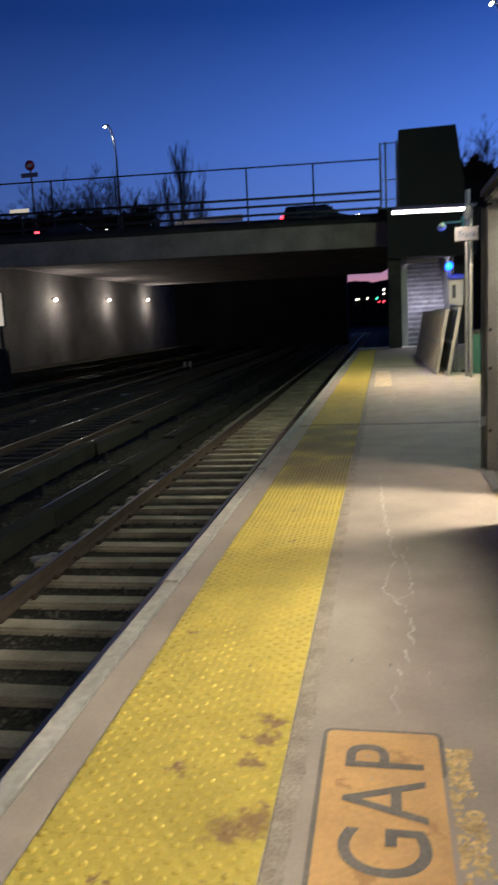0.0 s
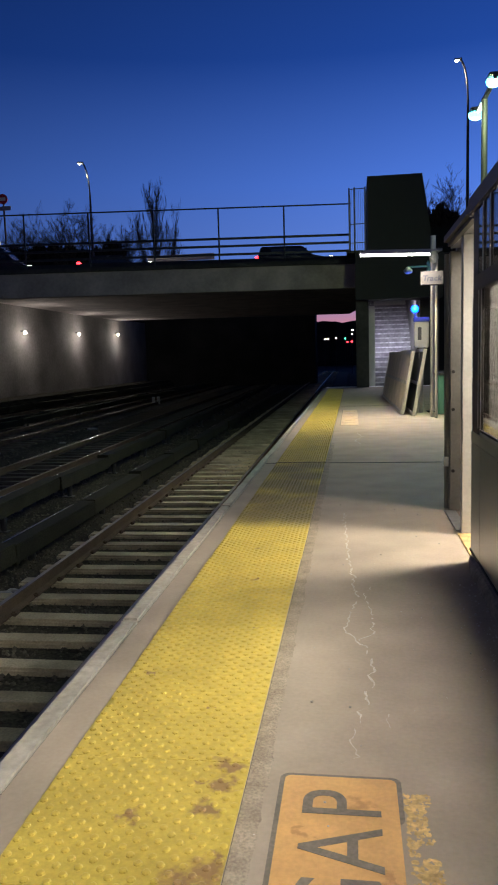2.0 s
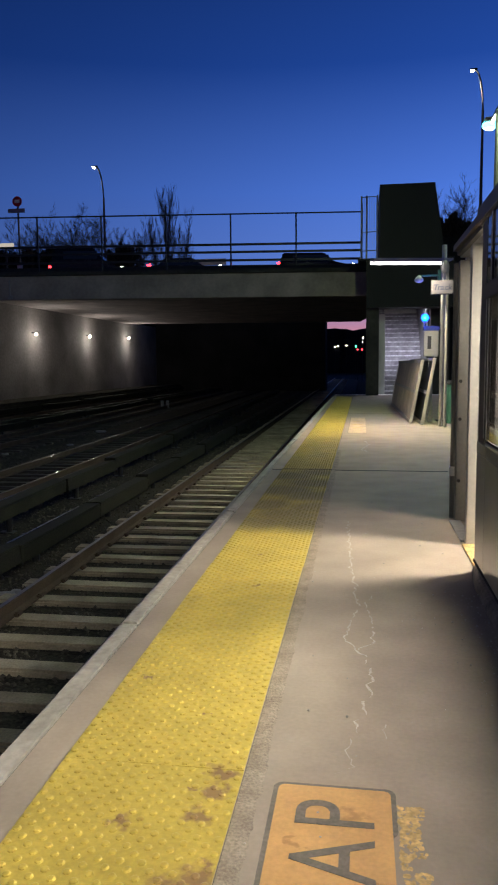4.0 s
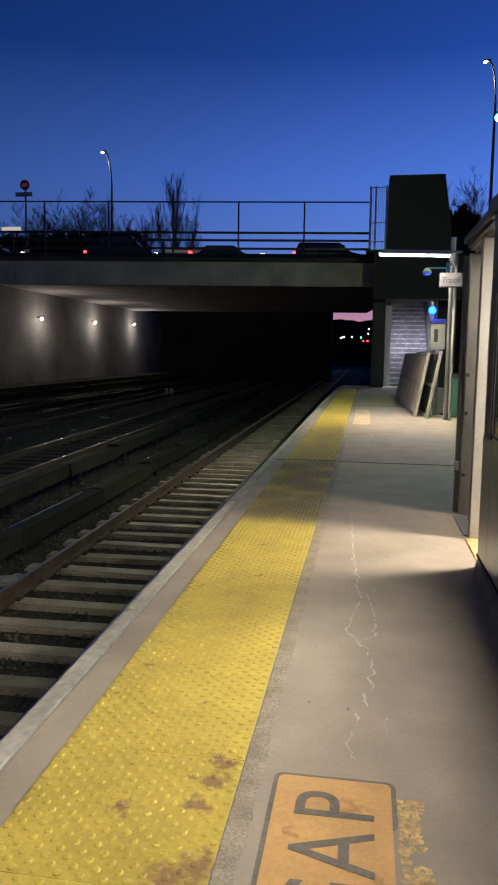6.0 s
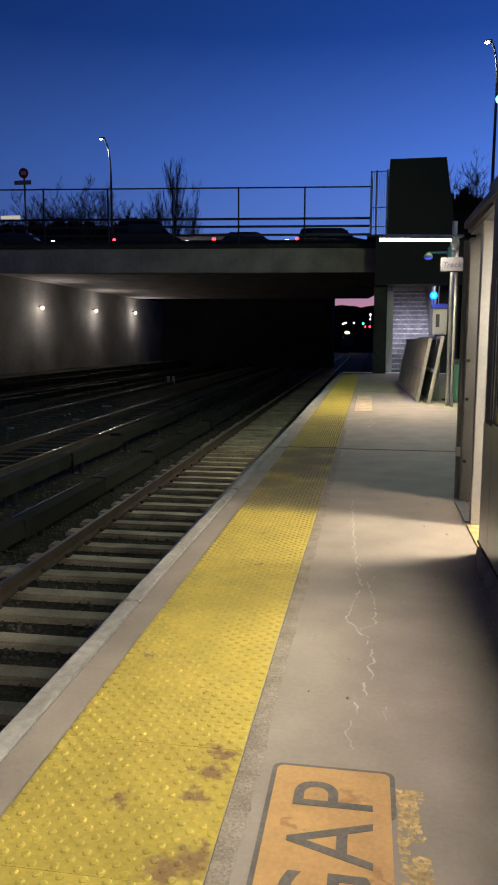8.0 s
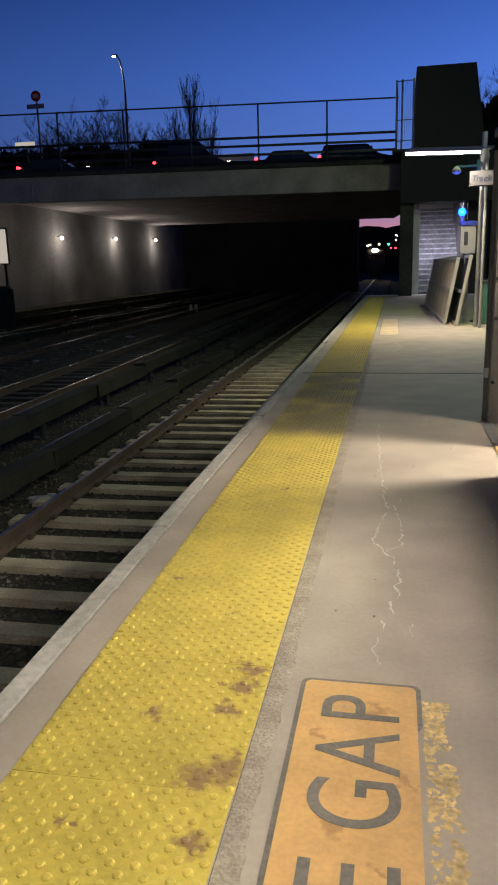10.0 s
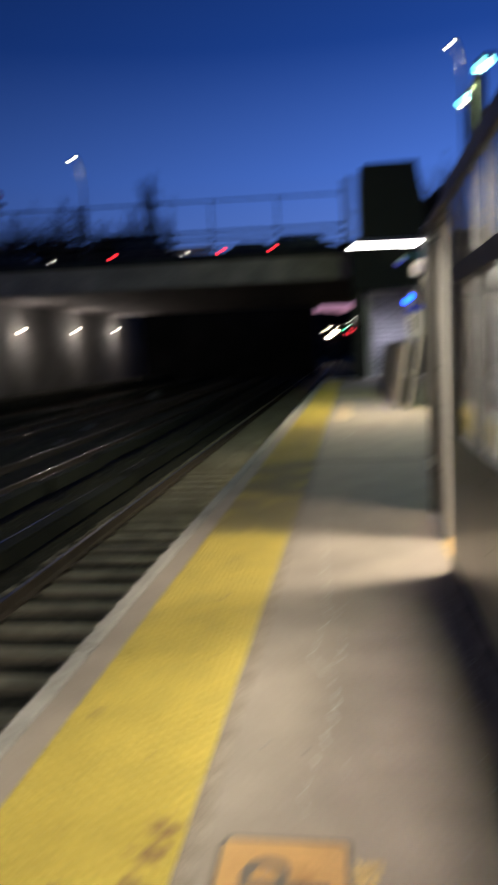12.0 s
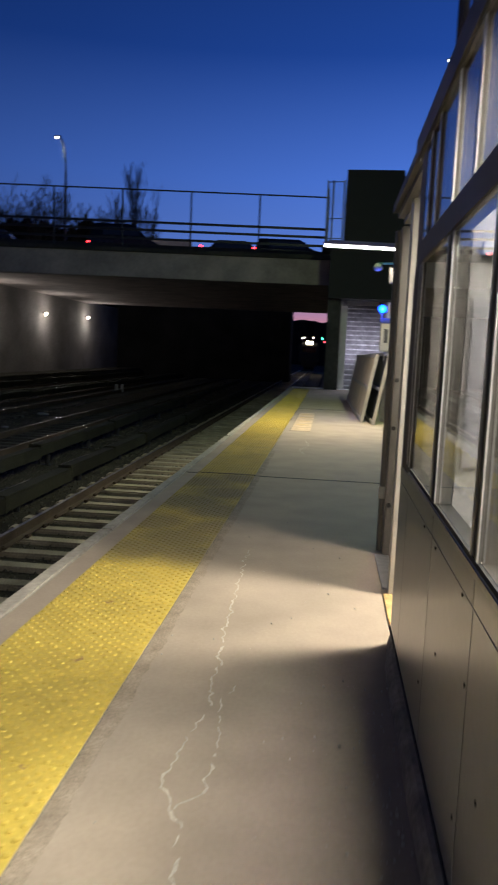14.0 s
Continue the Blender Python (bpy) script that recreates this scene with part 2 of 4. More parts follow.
GREEN = mat("green_paint", (0.05, 0.16, 0.12), 0.5, grain=0.1, stain=0.15)


def glow(name, color, strength):
    return mat(name, (0.02, 0.02, 0.02), 0.5, emit=color, strength=strength)


G_TUBE = glow("tube_glow", (1.0, 0.97, 0.95), 24)
G_FLOOD = glow("flood_glow", (0.16, 0.9, 1.0), 5)
G_STRIP = glow("strip_glow", (1.0, 0.93, 0.82), 4)
G_BLUE = glow("blue_glow", (0.0, 0.035, 1.0), 22)
G_WALL = glow("wall_lamp_glow", (1.0, 0.86, 0.68), 25)
G_STREET = glow("street_lamp_glow", (1.0, 0.80, 0.50), 30)
G_TAIL = glow("tail_light_glow", (1.0, 0.02, 0.03), 12)
G_HEAD = glow("head_light_glow", (1.0, 0.92, 0.78), 14)
G_TRAIN = glow("train_headlight_glow", (1.0, 0.80, 0.50), 160)
G_GREEN = glow("green_signal_glow", (0.05, 1.0, 0.45), 10)
G_RED = glow("red_signal_glow", (1.0, 0.03, 0.05), 10)
G_PANEL = glow("lit_panel_glow", (1.0, 0.90, 0.76), 0.5)


def glass_mat():
    m = bpy.data.materials.new("window_glass")
    m.use_nodes = True
    n, l = m.node_tree.nodes, m.node_tree.links
    n.remove(n["Principled BSDF"])
    tr, gl, mx, fr = n.new("ShaderNodeBsdfTransparent"), n.new("ShaderNodeBsdfGlossy"), n.new("ShaderNodeMixShader"), n.new("ShaderNodeLayerWeight")
    tr.inputs[0].default_value = (0.82, 0.82, 0.81, 1)
    gl.inputs["Roughness"].default_value = 0.03
    fr.inputs["Blend"].default_value = 0.5
    pw, ad = n.new("ShaderNodeMath"), n.new("ShaderNodeMath")
    pw.operation, ad.operation = "POWER", "MULTIPLY_ADD"
    pw.inputs[1].default_value, ad.inputs[1].default_value, ad.inputs[2].default_value = 4.0, 0.75, 0.06
    l.new(fr.outputs["Facing"], pw.inputs[0])
    l.new(pw.outputs[0], ad.inputs[0])
    l.new(ad.outputs[0], mx.inputs[0])
    l.new(tr.outputs[0], mx.inputs[1])
    l.new(gl.outputs[0], mx.inputs[2])
    l.new(mx.outputs[0], n["Material Output"].inputs[0])
    return m


GLASS = glass_mat()


# ---- mesh helpers ----
def box(bm, x0, x1, y0, y1, z0, z1, bevel=0.0):
    m = Matrix.Translation(((x0 + x1) / 2, (y0 + y1) / 2, (z0 + z1) / 2)) @ Matrix.Diagonal((x1 - x0, y1 - y0, z1 - z0, 1))
    r = bmesh.ops.create_cube(bm, size=1, matrix=m)
    if bevel:
        es = list({e for v in r["verts"] for e in v.link_edges})
        bmesh.ops.bevel(bm, geom=es, offset=bevel, segments=2, affect="EDGES", clamp_overlap=True)
    return bm


def rod(bm, a, b, r, r2=None, n=10):
    a, b = Vector(a), Vector(b)
    m = Matrix.Translation((a + b) / 2) @ (b - a).to_track_quat("Z", "Y").to_matrix().to_4x4()
    bmesh.ops.create_cone(bm, cap_ends=True, segments=n, radius1=r, radius2=r if r2 is None else r2, depth=(b - a).length, matrix=m)
    return bm


def ball(bm, at, r, sx=1, sy=1, sz=1, n=12):
    bmesh.ops.create_uvsphere(bm, u_segments=n, v_segments=n // 2 + 2, radius=r, matrix=Matrix.Translation(at) @ Matrix.Diagonal((sx, sy, sz, 1)))
    return bm


def bx(*a, bevel=0.0):
    return box(bmesh.new(), *a, bevel=bevel)


def mesh_of(name, bm, material):
    me = bpy.data.meshes.new(name)
    bm.to_mesh(me)
    bm.free()
    me.materials.append(material)
    return me


def part(name, bm, material, parent=None, label=""):
    o = new(name, mesh_of(name, bm, material))
    o.parent = parent
    return tagged(o, label)


def thing(name, label, category, at=(0, 0, 0), rz=0.0, group="", kind=""):
    o = new(name)
    o.matrix_world = pose(*at, 0, 0, rz)
    return tagged(o, label, category, group, kind)


def solo(name, bm, material, label, category, kind="", group=""):
    return tagged(part(name, bm, material), label, category, group, kind)


def piece(name, me, parent, m):
    o = new(name, me)
    o.parent = parent
    o.matrix_local = m
    return o


rng = random.Random(7)
Y0, Y1 = -6.0, 31.2

# ---- ground, tracks ----
solo("ground", bx(-400, 400, -120, 900, -3.0, -1.62), SOIL, "dark open ground falling away into the dusk", "ground", "structure")
solo("track_bed", bx(-19.6, 0.35, -8, 130, -1.60, -1.40), BALLAST, "dark dirty stone ballast under the tracks", "track bed", "structure")
solo("wall_shoulder", bx(-19.9, -17.4, 10, 90, -1.42, -0.62, bevel=0.15), BALLAST, "raised ballast shoulder along the far retaining wall", "embankment", "structure")


def stones():
    n = 36000
    r = np.random.RandomState(3)
    octa = np.array([(1, 0, 0), (-1, 0, 0), (0, 1, 0), (0, -1, 0), (0, 0, 1), (0, 0, -1)], float)
    tri = np.array([(0, 2, 4), (2, 1, 4), (1, 3, 4), (3, 0, 4), (2, 0, 5), (1, 2, 5), (3, 1, 5), (0, 3, 5)])
    y = 1.5 + 27 * r.rand(n) ** 1.4
    x = -0.35 - 9.5 * r.rand(n)
    s = 0.011 + 0.022 * r.rand(n) ** 1.5
    p = np.stack([x, y, -1.405 + 0.02 * r.rand(n)], 1)
    v = octa[None] * (0.6 + 0.8 * r.rand(n, 6, 1)) * s[:, None, None]
    a = r.rand(n) * 6.28
    c, d = np.cos(a)[:, None], np.sin(a)[:, None]
    v = np.stack([v[..., 0] * c - v[..., 1] * d, v[..., 0] * d + v[..., 1] * c, v[..., 2] * 0.8], -1) + p[:, None]
    f = (tri[None] + 6 * np.arange(n)[:, None, None]).reshape(-1, 3)
    me = bpy.data.meshes.new("ballast_stones")
    me.from_pydata(v.reshape(-1, 3).tolist(), [], f.tolist())
    me.materials.append(STONE)
    return tagged(new("ballast_stones", me), "loose grey crushed stones between the sleepers", "ballast", kind="stuff")


stones()


def rail_mesh(y0, y1):
    """A flat-bottomed rail in section: foot, web and head."""
    prof = [(-0.07, -0.17), (0.07, -0.17), (0.07, -0.155), (0.014, -0.13), (0.012, -0.045), (0.036, -0.035), (0.036, -0.006), (0.028, 0), (-0.028, 0), (-0.036, -0.006),
            (-0.036, -0.035), (-0.012, -0.045), (-0.014, -0.13), (-0.07, -0.155)]
    bm = bmesh.new()
    a = [bm.verts.new((x, y0, z)) for x, z in prof]
    b = [bm.verts.new((x, y1, z)) for x, z in prof]
    for i in range(len(prof)):
        j = (i + 1) % len(prof)
        bm.faces.new((a[i], b[i], b[j], a[j]))
    bm.faces.new(a)
    bm.faces.new(list(reversed(b)))
    return bm


def track(cx, y0, y1, label, near, turn):
    t = thing("railway_track", label, "railway track", (cx, 0, -1.17), turn, group="tracks")
    for s in (-0.7175, 0.7175):
        bm = rail_mesh(y0, y1)
        bmesh.ops.translate(bm, vec=(s, 0, 0), verts=bm.verts)
        r = part("rail", bm, RAIL_RUST, t, "rust-brown steel rail")
        part("running_surface", bx(s - 0.024, s + 0.024, y0, y1, 0.0005, 0.003), RAIL_TOP if near else GLINT_STEEL, r, "worn bright running surface")
    sl = mesh_of("sleeper", bx(-1.13, 1.55, -0.12, 0.12, -0.33, -0.165, bevel=0.025), SLEEPER if near else DARK_SLEEPER)
    cl = mesh_of("rail_clip", bx(-0.03, 0.03, -0.06, 0.06, -0.165, -0.112, bevel=0.014), RAIL_RUST)
    y, i = -7.312, 0
    while y < y1:
        j = 0.02 * math.sin(i * 2.3)
        s = piece("sleeper", sl, t, pose(0.03 * math.sin(i * 1.7), y + j, 0, 0, 0, 0.8 * math.sin(i * 3.1)))
        if near and y < 26:
            for d in (-0.8125, -0.6225):
                piece("rail_clip", cl, s, pose(d, 0, 0))
        y += 0.611
        i += 1
    return t


track(-1.95, -8.0, 130, "near railway track of rusty rails on concrete sleepers", True, 0.45)
track(-6.45, -8.0, 75, "second railway track with worn rails half buried in ballast", False, 1.3)
track(-10.8, -8.0, 75, "third railway track, dark and rusty beyond the third rails", False, 1.2)
track(-15.3, -8.0, 75, "fourth railway track, dark, near the far retaining wall", False, 0.8)


def third_rail(x, z, y0, y1, label, seed, turn=0.0):
    """A power rail under boxed cover boards that sag and step at their joints."""
    t = thing("third_rail", label, "third rail", (x, 0, 0), turn, group="third rails")
    r = random.Random(seed)
    bm = rail_mesh(y0, y1)
    bmesh.ops.translate(bm, vec=(0, 0, z - 0.10), verts=bm.verts)
    part("power_rail", bm, RAIL_RUST, t)
    y = y0
    while y < y1:
        ln = 3.05
        b = bmesh.new()
        box(b, -0.12, 0.13, 0.02, ln - 0.02, -0.035, 0.0, bevel=0.01)
        box(b, 0.10, 0.135, 0.02, ln - 0.02, -0.25, -0.034, bevel=0.006)
        o = part("cover_board", b, COVER, t)
        o.matrix_local = pose(r.uniform(-0.02, 0.02), y, z + r.uniform(-0.03, 0.02), r.uniform(-0.5, 0.5), r.uniform(-4, 4), r.uniform(-0.4, 0.4))
        # Shiny strip added to stand for lamp glints along the cover's top edge.
        part("glint_strip", bx(-0.125, -0.095, 0.02, ln * r.uniform(0.25, 0.9), -0.002, 0.006, bevel=0.002), GLINT_STEEL, o, "bright metal strip added for glints")
        cl = box(bmesh.new(), -0.125, 0.14, -0.05, 0.05, -0.27, 0.012, bevel=0.008)
        part("joint_cap", cl, COVER, o)
        br = bmesh.new()
        rod(br, (-0.12, y + 0.6, z - 0.55), (-0.12, y + 0.6, z - 0.02), 0.03, n=8)
        rod(br, (0.05, y + 0.6, z - 0.5), (0.05, y + 0.6, z - 0.28), 0.05, 0.06, n=10)
        box(br, -0.10, 0.14, y + 0.52, y + 0.68, z - 0.56, z - 0.50)
        part("bracket", br, STEEL_DARK, t)
        y += ln
    return t


third_rail(-3.46, -1.00, 3.0, 60, "low third rail with weathered grey cover boards", 1, 0.7)
third_rail(-4.48, -0.88, 4.6, 60, "third rail under a dull cover beside the second track", 2, 1.5)
third_rail(-12.9, -0.92, 8, 70, "distant third rail with dark cover boards", 3)
third_rail(-13.7, -0.92, 9, 70, "distant third rail with dark cover boards", 4)
third_rail(-17.0, -0.85, 9, 70, "third rail with a dark cover near the far wall", 5)

# ---- platform ----
platform = thing("platform", "concrete station platform with a yellow tactile edge", "platform", kind="structure")
part("slab", bx(-0.134, 7.0, Y0, Y1, -0.32, 0.0), CONCRETE, platform, "stained grey-brown concrete slab")
part("support_wall", bx(0.35, 6.9, Y0, Y1, -1.6, -0.32), DARK_CONC, platform)
part("end_ramp", bx(-0.165, 7.0, Y1, 32.2, -0.32, 0.004), WHITE, platform, "pale painted strip at the platform end")
ym, i = Y0, 0
while ym < Y1:
    ln = 2.9 if i % 2 else 3.4
    o = part("edge_board", bx(-0.234, -0.139, 0.006, ln - 0.006, -0.20, 0.004, bevel=0.012), EDGE_WOOD, platform, "weathered timber rubbing board")
    o.matrix_local = pose(rng.uniform(-0.006, 0.006), ym, rng.uniform(-0.006, 0.004))
    ym += ln
    i += 1
part("expansion_joint", bx(-0.132, 5.0, 9.24, 9.275, 0.0005, 0.003), DARK_JOINT, platform, "dark expansion joint")
part("strip_expansion_joint", bx(0.0, 0.612, 9.243, 9.272, 0.005, 0.0125), DARK_JOINT, platform, "dark expansion joint across the tiles")
part("expansion_joint", bx(0.64, 5.0, 19.6, 19.63, 0.0005, 0.003), DARK_JOINT, platform, "dark expansion joint")
part("edge_gap", bx(-0.1385, -0.1345, Y0, Y1, -0.02, -0.004), DARK_JOINT, platform)
part("strip_joint", bx(0.611, 0.617, Y0, Y1 - 1.5, 0.0005, 0.002), DARK_JOINT, platform)


def tile_mesh():
    """One cast tile: a plate whose top rises into rows of truncated domes."""
    n, c = 20, 0.0303
    vs, fs, index = [], [], {}

    def v(x, y, z):
        key = (round(x, 5), round(y, 5), round(z, 5))
        if key not in index:
            index[key] = len(vs)
            vs.append(key)
        return index[key]
    for iy in range(n):
        for ix in range(n):
            cx, cy = 0.002 + c * (ix + 0.5), 0.002 + c * (iy + 0.5)
            h = c / 2
            ring = [v(cx + h * sx, cy + h * sy, 0.006) for sx, sy in ((1, 0), (1, 1), (0, 1), (-1, 1), (-1, 0), (-1, -1), (0, -1), (1, -1))]
            for r, z in ((0.0125, 0.0062), (0.0110, 0.0102), (0.0070, 0.0120)) if (ix + iy) % 2 else ():
                nxt = [v(cx + r * math.cos(a * math.pi / 4), cy + r * math.sin(a * math.pi / 4), z) for a in range(8)]
                for a in range(8):
                    fs.append((ring[a], ring[(a + 1) % 8], nxt[(a + 1) % 8], nxt[a]))
                ring = nxt
            fs.append(tuple(ring))
    for k in range(2 * n):
        a, b = 0.002 + c / 2 * k, 0.002 + c / 2 * (k + 1)
        e0, e1 = 0.002, 0.002 + c * n
        for p, q in (((a, e0), (b, e0)), ((b, e1), (a, e1)), ((e0, b), (e0, a)), ((e1, a), (e1, b))):
            fs.append((v(*p, 0.006), v(*p, 0.0), v(*q, 0.0), v(*q, 0.006)))
    m2 = bpy.data.meshes.new("tactile_tile")
    m2.from_pydata(vs, [], fs)
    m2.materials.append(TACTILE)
    return m2


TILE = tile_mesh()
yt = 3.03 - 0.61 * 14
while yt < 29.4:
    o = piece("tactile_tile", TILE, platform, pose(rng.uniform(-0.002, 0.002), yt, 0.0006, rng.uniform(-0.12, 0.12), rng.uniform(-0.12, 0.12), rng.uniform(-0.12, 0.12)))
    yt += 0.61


def letter(ch, size, material, parent, shear=0.0):
    cu = bpy.data.curves.new("letter", "FONT")
    cu.body, cu.size, cu.extrude, cu.shear, cu.offset = ch, size, 0.0006, shear, 0.02 * size * (shear > 0)
    tmp = bpy.data.objects.new("letter", cu)
    scene.collection.objects.link(tmp)
    me = bpy.data.meshes.new_from_object(tmp.evaluated_get(bpy.context.evaluated_depsgraph_get()))
    bpy.data.objects.remove(tmp)
    me.materials.clear()
    me.materials.append(material)
    o = new("letter", me)
    o.parent = parent
    return o


def broken_edge():
    """Crumbled mortar along the strip: a low band whose outer edge wanders."""
    bm = bmesh.new()
    prev = None
    for k in range(520):
        y = 1.0 + 0.02 * k
        w = 0.062 + 0.016 * noise.noise((y * 3.1, 2, 0)) + 0.012 * noise.noise((y * 17, 5, 0)) + 0.006 * noise.noise((y * 60, 5, 0))
        z = 0.0026 + 0.001 * noise.noise((y * 40, 1, 1))
        cur = (bm.verts.new((0.6125, y, z)), bm.verts.new((0.6125 + w * 0.6, y, z + 0.001)), bm.verts.new((0.6125 + w, y, 0.0008)))
        if prev:
            bm.faces.new((prev[0], prev[1], cur[1], cur[0]))
            bm.faces.new((prev[1], prev[2], cur[2], cur[1]))
        prev = cur
    return part("broken_mortar", bm, MORTAR, platform, "crumbled grey mortar along the tactile strip")


MORTAR = mat("rough_mortar", (0.325, 0.275, 0.22), 0.9, sheen=0.2, grain=0.22, grain_scale=110, stain=0.2, stain_scale=9, bump=0.5)
broken_edge()


def plaque(cx, y1, label, fade, ln=1.9, worn=False):
    t = thing("gap_plaque", label, "floor sign", (cx, y1, 0), group="floor plaques")
    w = 0.372

    def rr(x0, x1, ya, yb, r, z):
        bm = bmesh.new()
        vs = []
        for (ax, ay, st) in ((x1 - r, yb - r, 0), (x0 + r, yb - r, 90), (x0 + r, ya + r, 180), (x1 - r, ya + r, 270)):
            vs += [bm.verts.new((ax + r * math.cos(radians(st + 15 * q)), ay + r * math.sin(radians(st + 15 * q)), z)) for q in range(7)]
        f = bm.faces.new(vs)
        e = bmesh.ops.extrude_face_region(bm, geom=[f])
        bmesh.ops.translate(bm, vec=(0, 0, -0.0015), verts=[g for g in e["geom"] if isinstance(g, bmesh.types.BMVert)])
        bmesh.ops.recalc_face_normals(bm, faces=bm.faces)
        return bm
    part("border", rr(-w / 2, w / 2, -0.235, 0, 0.03, 0.0022), PLAQUE_INK, t, "dark grey border")
    part("border", bx(-w / 2, w / 2 - 0.02, -ln, -0.19, 0.0004, 0.0017), PLAQUE_INK, t, "dark grey border, worn off along one side")
    part("field", rr(-w / 2 + 0.015, w / 2 - 0.015, -ln + 0.014, -0.014, 0.022, 0.0040), fade, t, "orange-yellow field")
    if worn:
        for k in range(4):
            part("worn_mark", bx(-0.11, 0.11, -0.5 - 0.8 * k, -0.42 - 0.8 * k, 0.0042, 0.0050), WORN_YELLOW, t)
        return t
    for ch, y in (("T", -1.27), ("H", -1.09), ("E", -0.87), ("G", -0.652), ("A", -0.442), ("P", -0.225)):
        letter(ch, 0.333, PLAQUE_INK, t).matrix_local = pose(0.120, y, 0.0052, 0, 0, 90) @ Matrix.Diagonal((0.82, 1, 1, 1))
    return t


plaque(0.900, 2.385, "orange floor plaque with dark border and lettering set in the concrete", PLAQUE)
plaque(0.89, 18.2, "faded orange floor plaque farther along the platform", FADED, 4.0, True)


def worn_paint():
    """A strip of old yellow paint beside the plaque, flaked away into patches and crumbs."""
    r = random.Random(61)
    bm = bmesh.new()
    for q in range(2200):
        x, y = r.uniform(1.09, 1.165), r.uniform(0.75, 2.30)
        keep = 0.5 + 0.9 * noise.noise((x * 22, y * 9, 2)) + (0.5 if y > 2.13 and x < 1.145 else 0.0) - 5.0 * max(0.0, x - 1.135)
        if keep < r.uniform(0.2, 0.75):
            continue
        s, vs = r.uniform(0.003, 0.010), []
        z = 0.0010 + 0.000001 * q
        for g in range(7):
            a, e = 2 * math.pi * g / 7, s * r.uniform(0.5, 1.2)
            vs.append(bm.verts.new((x + e * math.cos(a), y + 1.2 * e * math.sin(a), z)))
        bm.faces.new(vs)
    return part("worn_paint", bm, WORN_YELLOW, platform, "flaking remains of yellow paint")


worn_paint()


def crack(pts, w, seed):
    """A jagged filled crack: a thin ribbon that jumps from side to side and breaks off here and there."""
    r = random.Random(seed)
    path = []
    for (xa, ya), (xb, yb) in zip(pts, pts[1:]):
        n = max(2, int(math.hypot(xb - xa, yb - ya) / 0.02))
        for k in range(n):
            q = k / n
            path.append((xa + (xb - xa) * q + 0.030 * noise.noise((seed, (ya + (yb - ya) * q) * 13, 3)) + r.uniform(-0.007, 0.007), ya + (yb - ya) * q + r.uniform(-0.006, 0.006)))
    path.append(pts[-1])
    bm = bmesh.new()
    prev = None
    for k, (x, y) in enumerate(path):
        if r.random() < 0.07:
            prev = None
            continue
        g = w * r.choice((0.35, 0.5, 0.6, 1.1))
        cur = (bm.verts.new((x - g, y, 0.0016)), bm.verts.new((x + g, y + 0.002, 0.0016)))
        if prev:
            bm.faces.new((prev[0], prev[1], cur[1], cur[0]))
        prev = cur
    return part("crack", bm, CRACK_FILL, platform, "pale filled crack wandering along the slab")


crack([(0.87, 6.3), (0.88, 5.93), (0.90, 5.3), (0.93, 4.68), (0.96, 4.14), (0.94, 3.95), (0.90, 3.62), (0.97, 3.50), (1.02, 3.3), (1.02, 3.08), (0.97, 2.77)], 0.0052, 1)
crack([(1.03, 4.30), (1.00, 4.15), (1.03, 3.95), (1.04, 3.62), (0.97, 3.50)], 0.006, 2)
crack([(0.97, 2.77), (0.93, 2.60), (0.96, 2.50), (0.90, 2.45)], 0.002, 3)
crack([(1.075, 2.80), (1.06, 2.74), (1.07, 2.70)], 0.002, 6)
crack([(1.02, 12.8), (1.1, 12.2), (0.98, 11.6), (1.06, 11.2)], 0.008, 4)

DEBRIS = mat("grit", (0.40, 0.38, 0.34), 0.8, grain=0.4, grain_scale=50, stain=0.3, stain_scale=9)


def grit():
    """Crumbs of stone and dead leaf swept against the shelter and along the strip."""
    r = np.random.RandomState(8)
    bm = bmesh.new()
    for _ in range(420):
        if r.rand() < 0.7:
            x, y = 1.635 - abs(r.normal(0, 0.10)), r.uniform(1.2, 4.4)
        else:
            x, y = r.uniform(0.66, 1.6), r.uniform(1.2, 9.0)
        s = 0.0015 + 0.0048 * r.rand() ** 3
        bmesh.ops.create_icosphere(bm, subdivisions=1, radius=s, matrix=Matrix.Translation((x, y, s * 0.6)))
    return solo("grit", bm, DEBRIS, "pale crumbs of grit on the concrete", "grit", "stuff")


grit()

EYE_AT = Vector((0.97, 0.22, 1.31))
FAR = Matrix.Translation(EYE_AT) @ Matrix.Rotation(radians(-0.17), 4, "Z") @ Matrix.Scale(1.045, 4) @ Matrix.Translation(-EYE_AT)

# ---- waiting shelter ----
SX, SY0, SY1 = 1.67, -4.5, 4.95
shelter = thing("waiting_shelter", "grey metal waiting shelter with large windows and a lit interior", "shelter")
MULL = [4.53, 3.82, 3.17, 2.44, 1.72, 1.0, 0.28, -0.44, -1.16, -1.88, -2.6, -3.32, -4.04]
edges_y = [4.85] + MULL
HALF = [0.055 if k % 2 else 0.038 for k in range(len(MULL))]
HALF[0] = 0.05
for a, b in zip(edges_y, edges_y[1:]):
    part("lower_panel", bx(SX + 0.006, SX + 0.05, b + 0.0015, a - 0.0015, 0.09, 0.765, bevel=0.002), ALU, shelter, "dull grey sheet-metal panel with rivets")
    part("upper_panel", bx(SX + 0.005, SX + 0.05, b + 0.001, a - 0.001, 0.767, 0.832, bevel=0.002), ALU, shelter)
b = bmesh.new()
prof = [(SX - 0.038, 0.0), (SX - 0.036, 0.03), (SX - 0.028, 0.055), (SX - 0.014, 0.068), (SX + 0.004, 0.072), (SX + 0.06, 0.072), (SX + 0.06, 0.0)]
rings = []
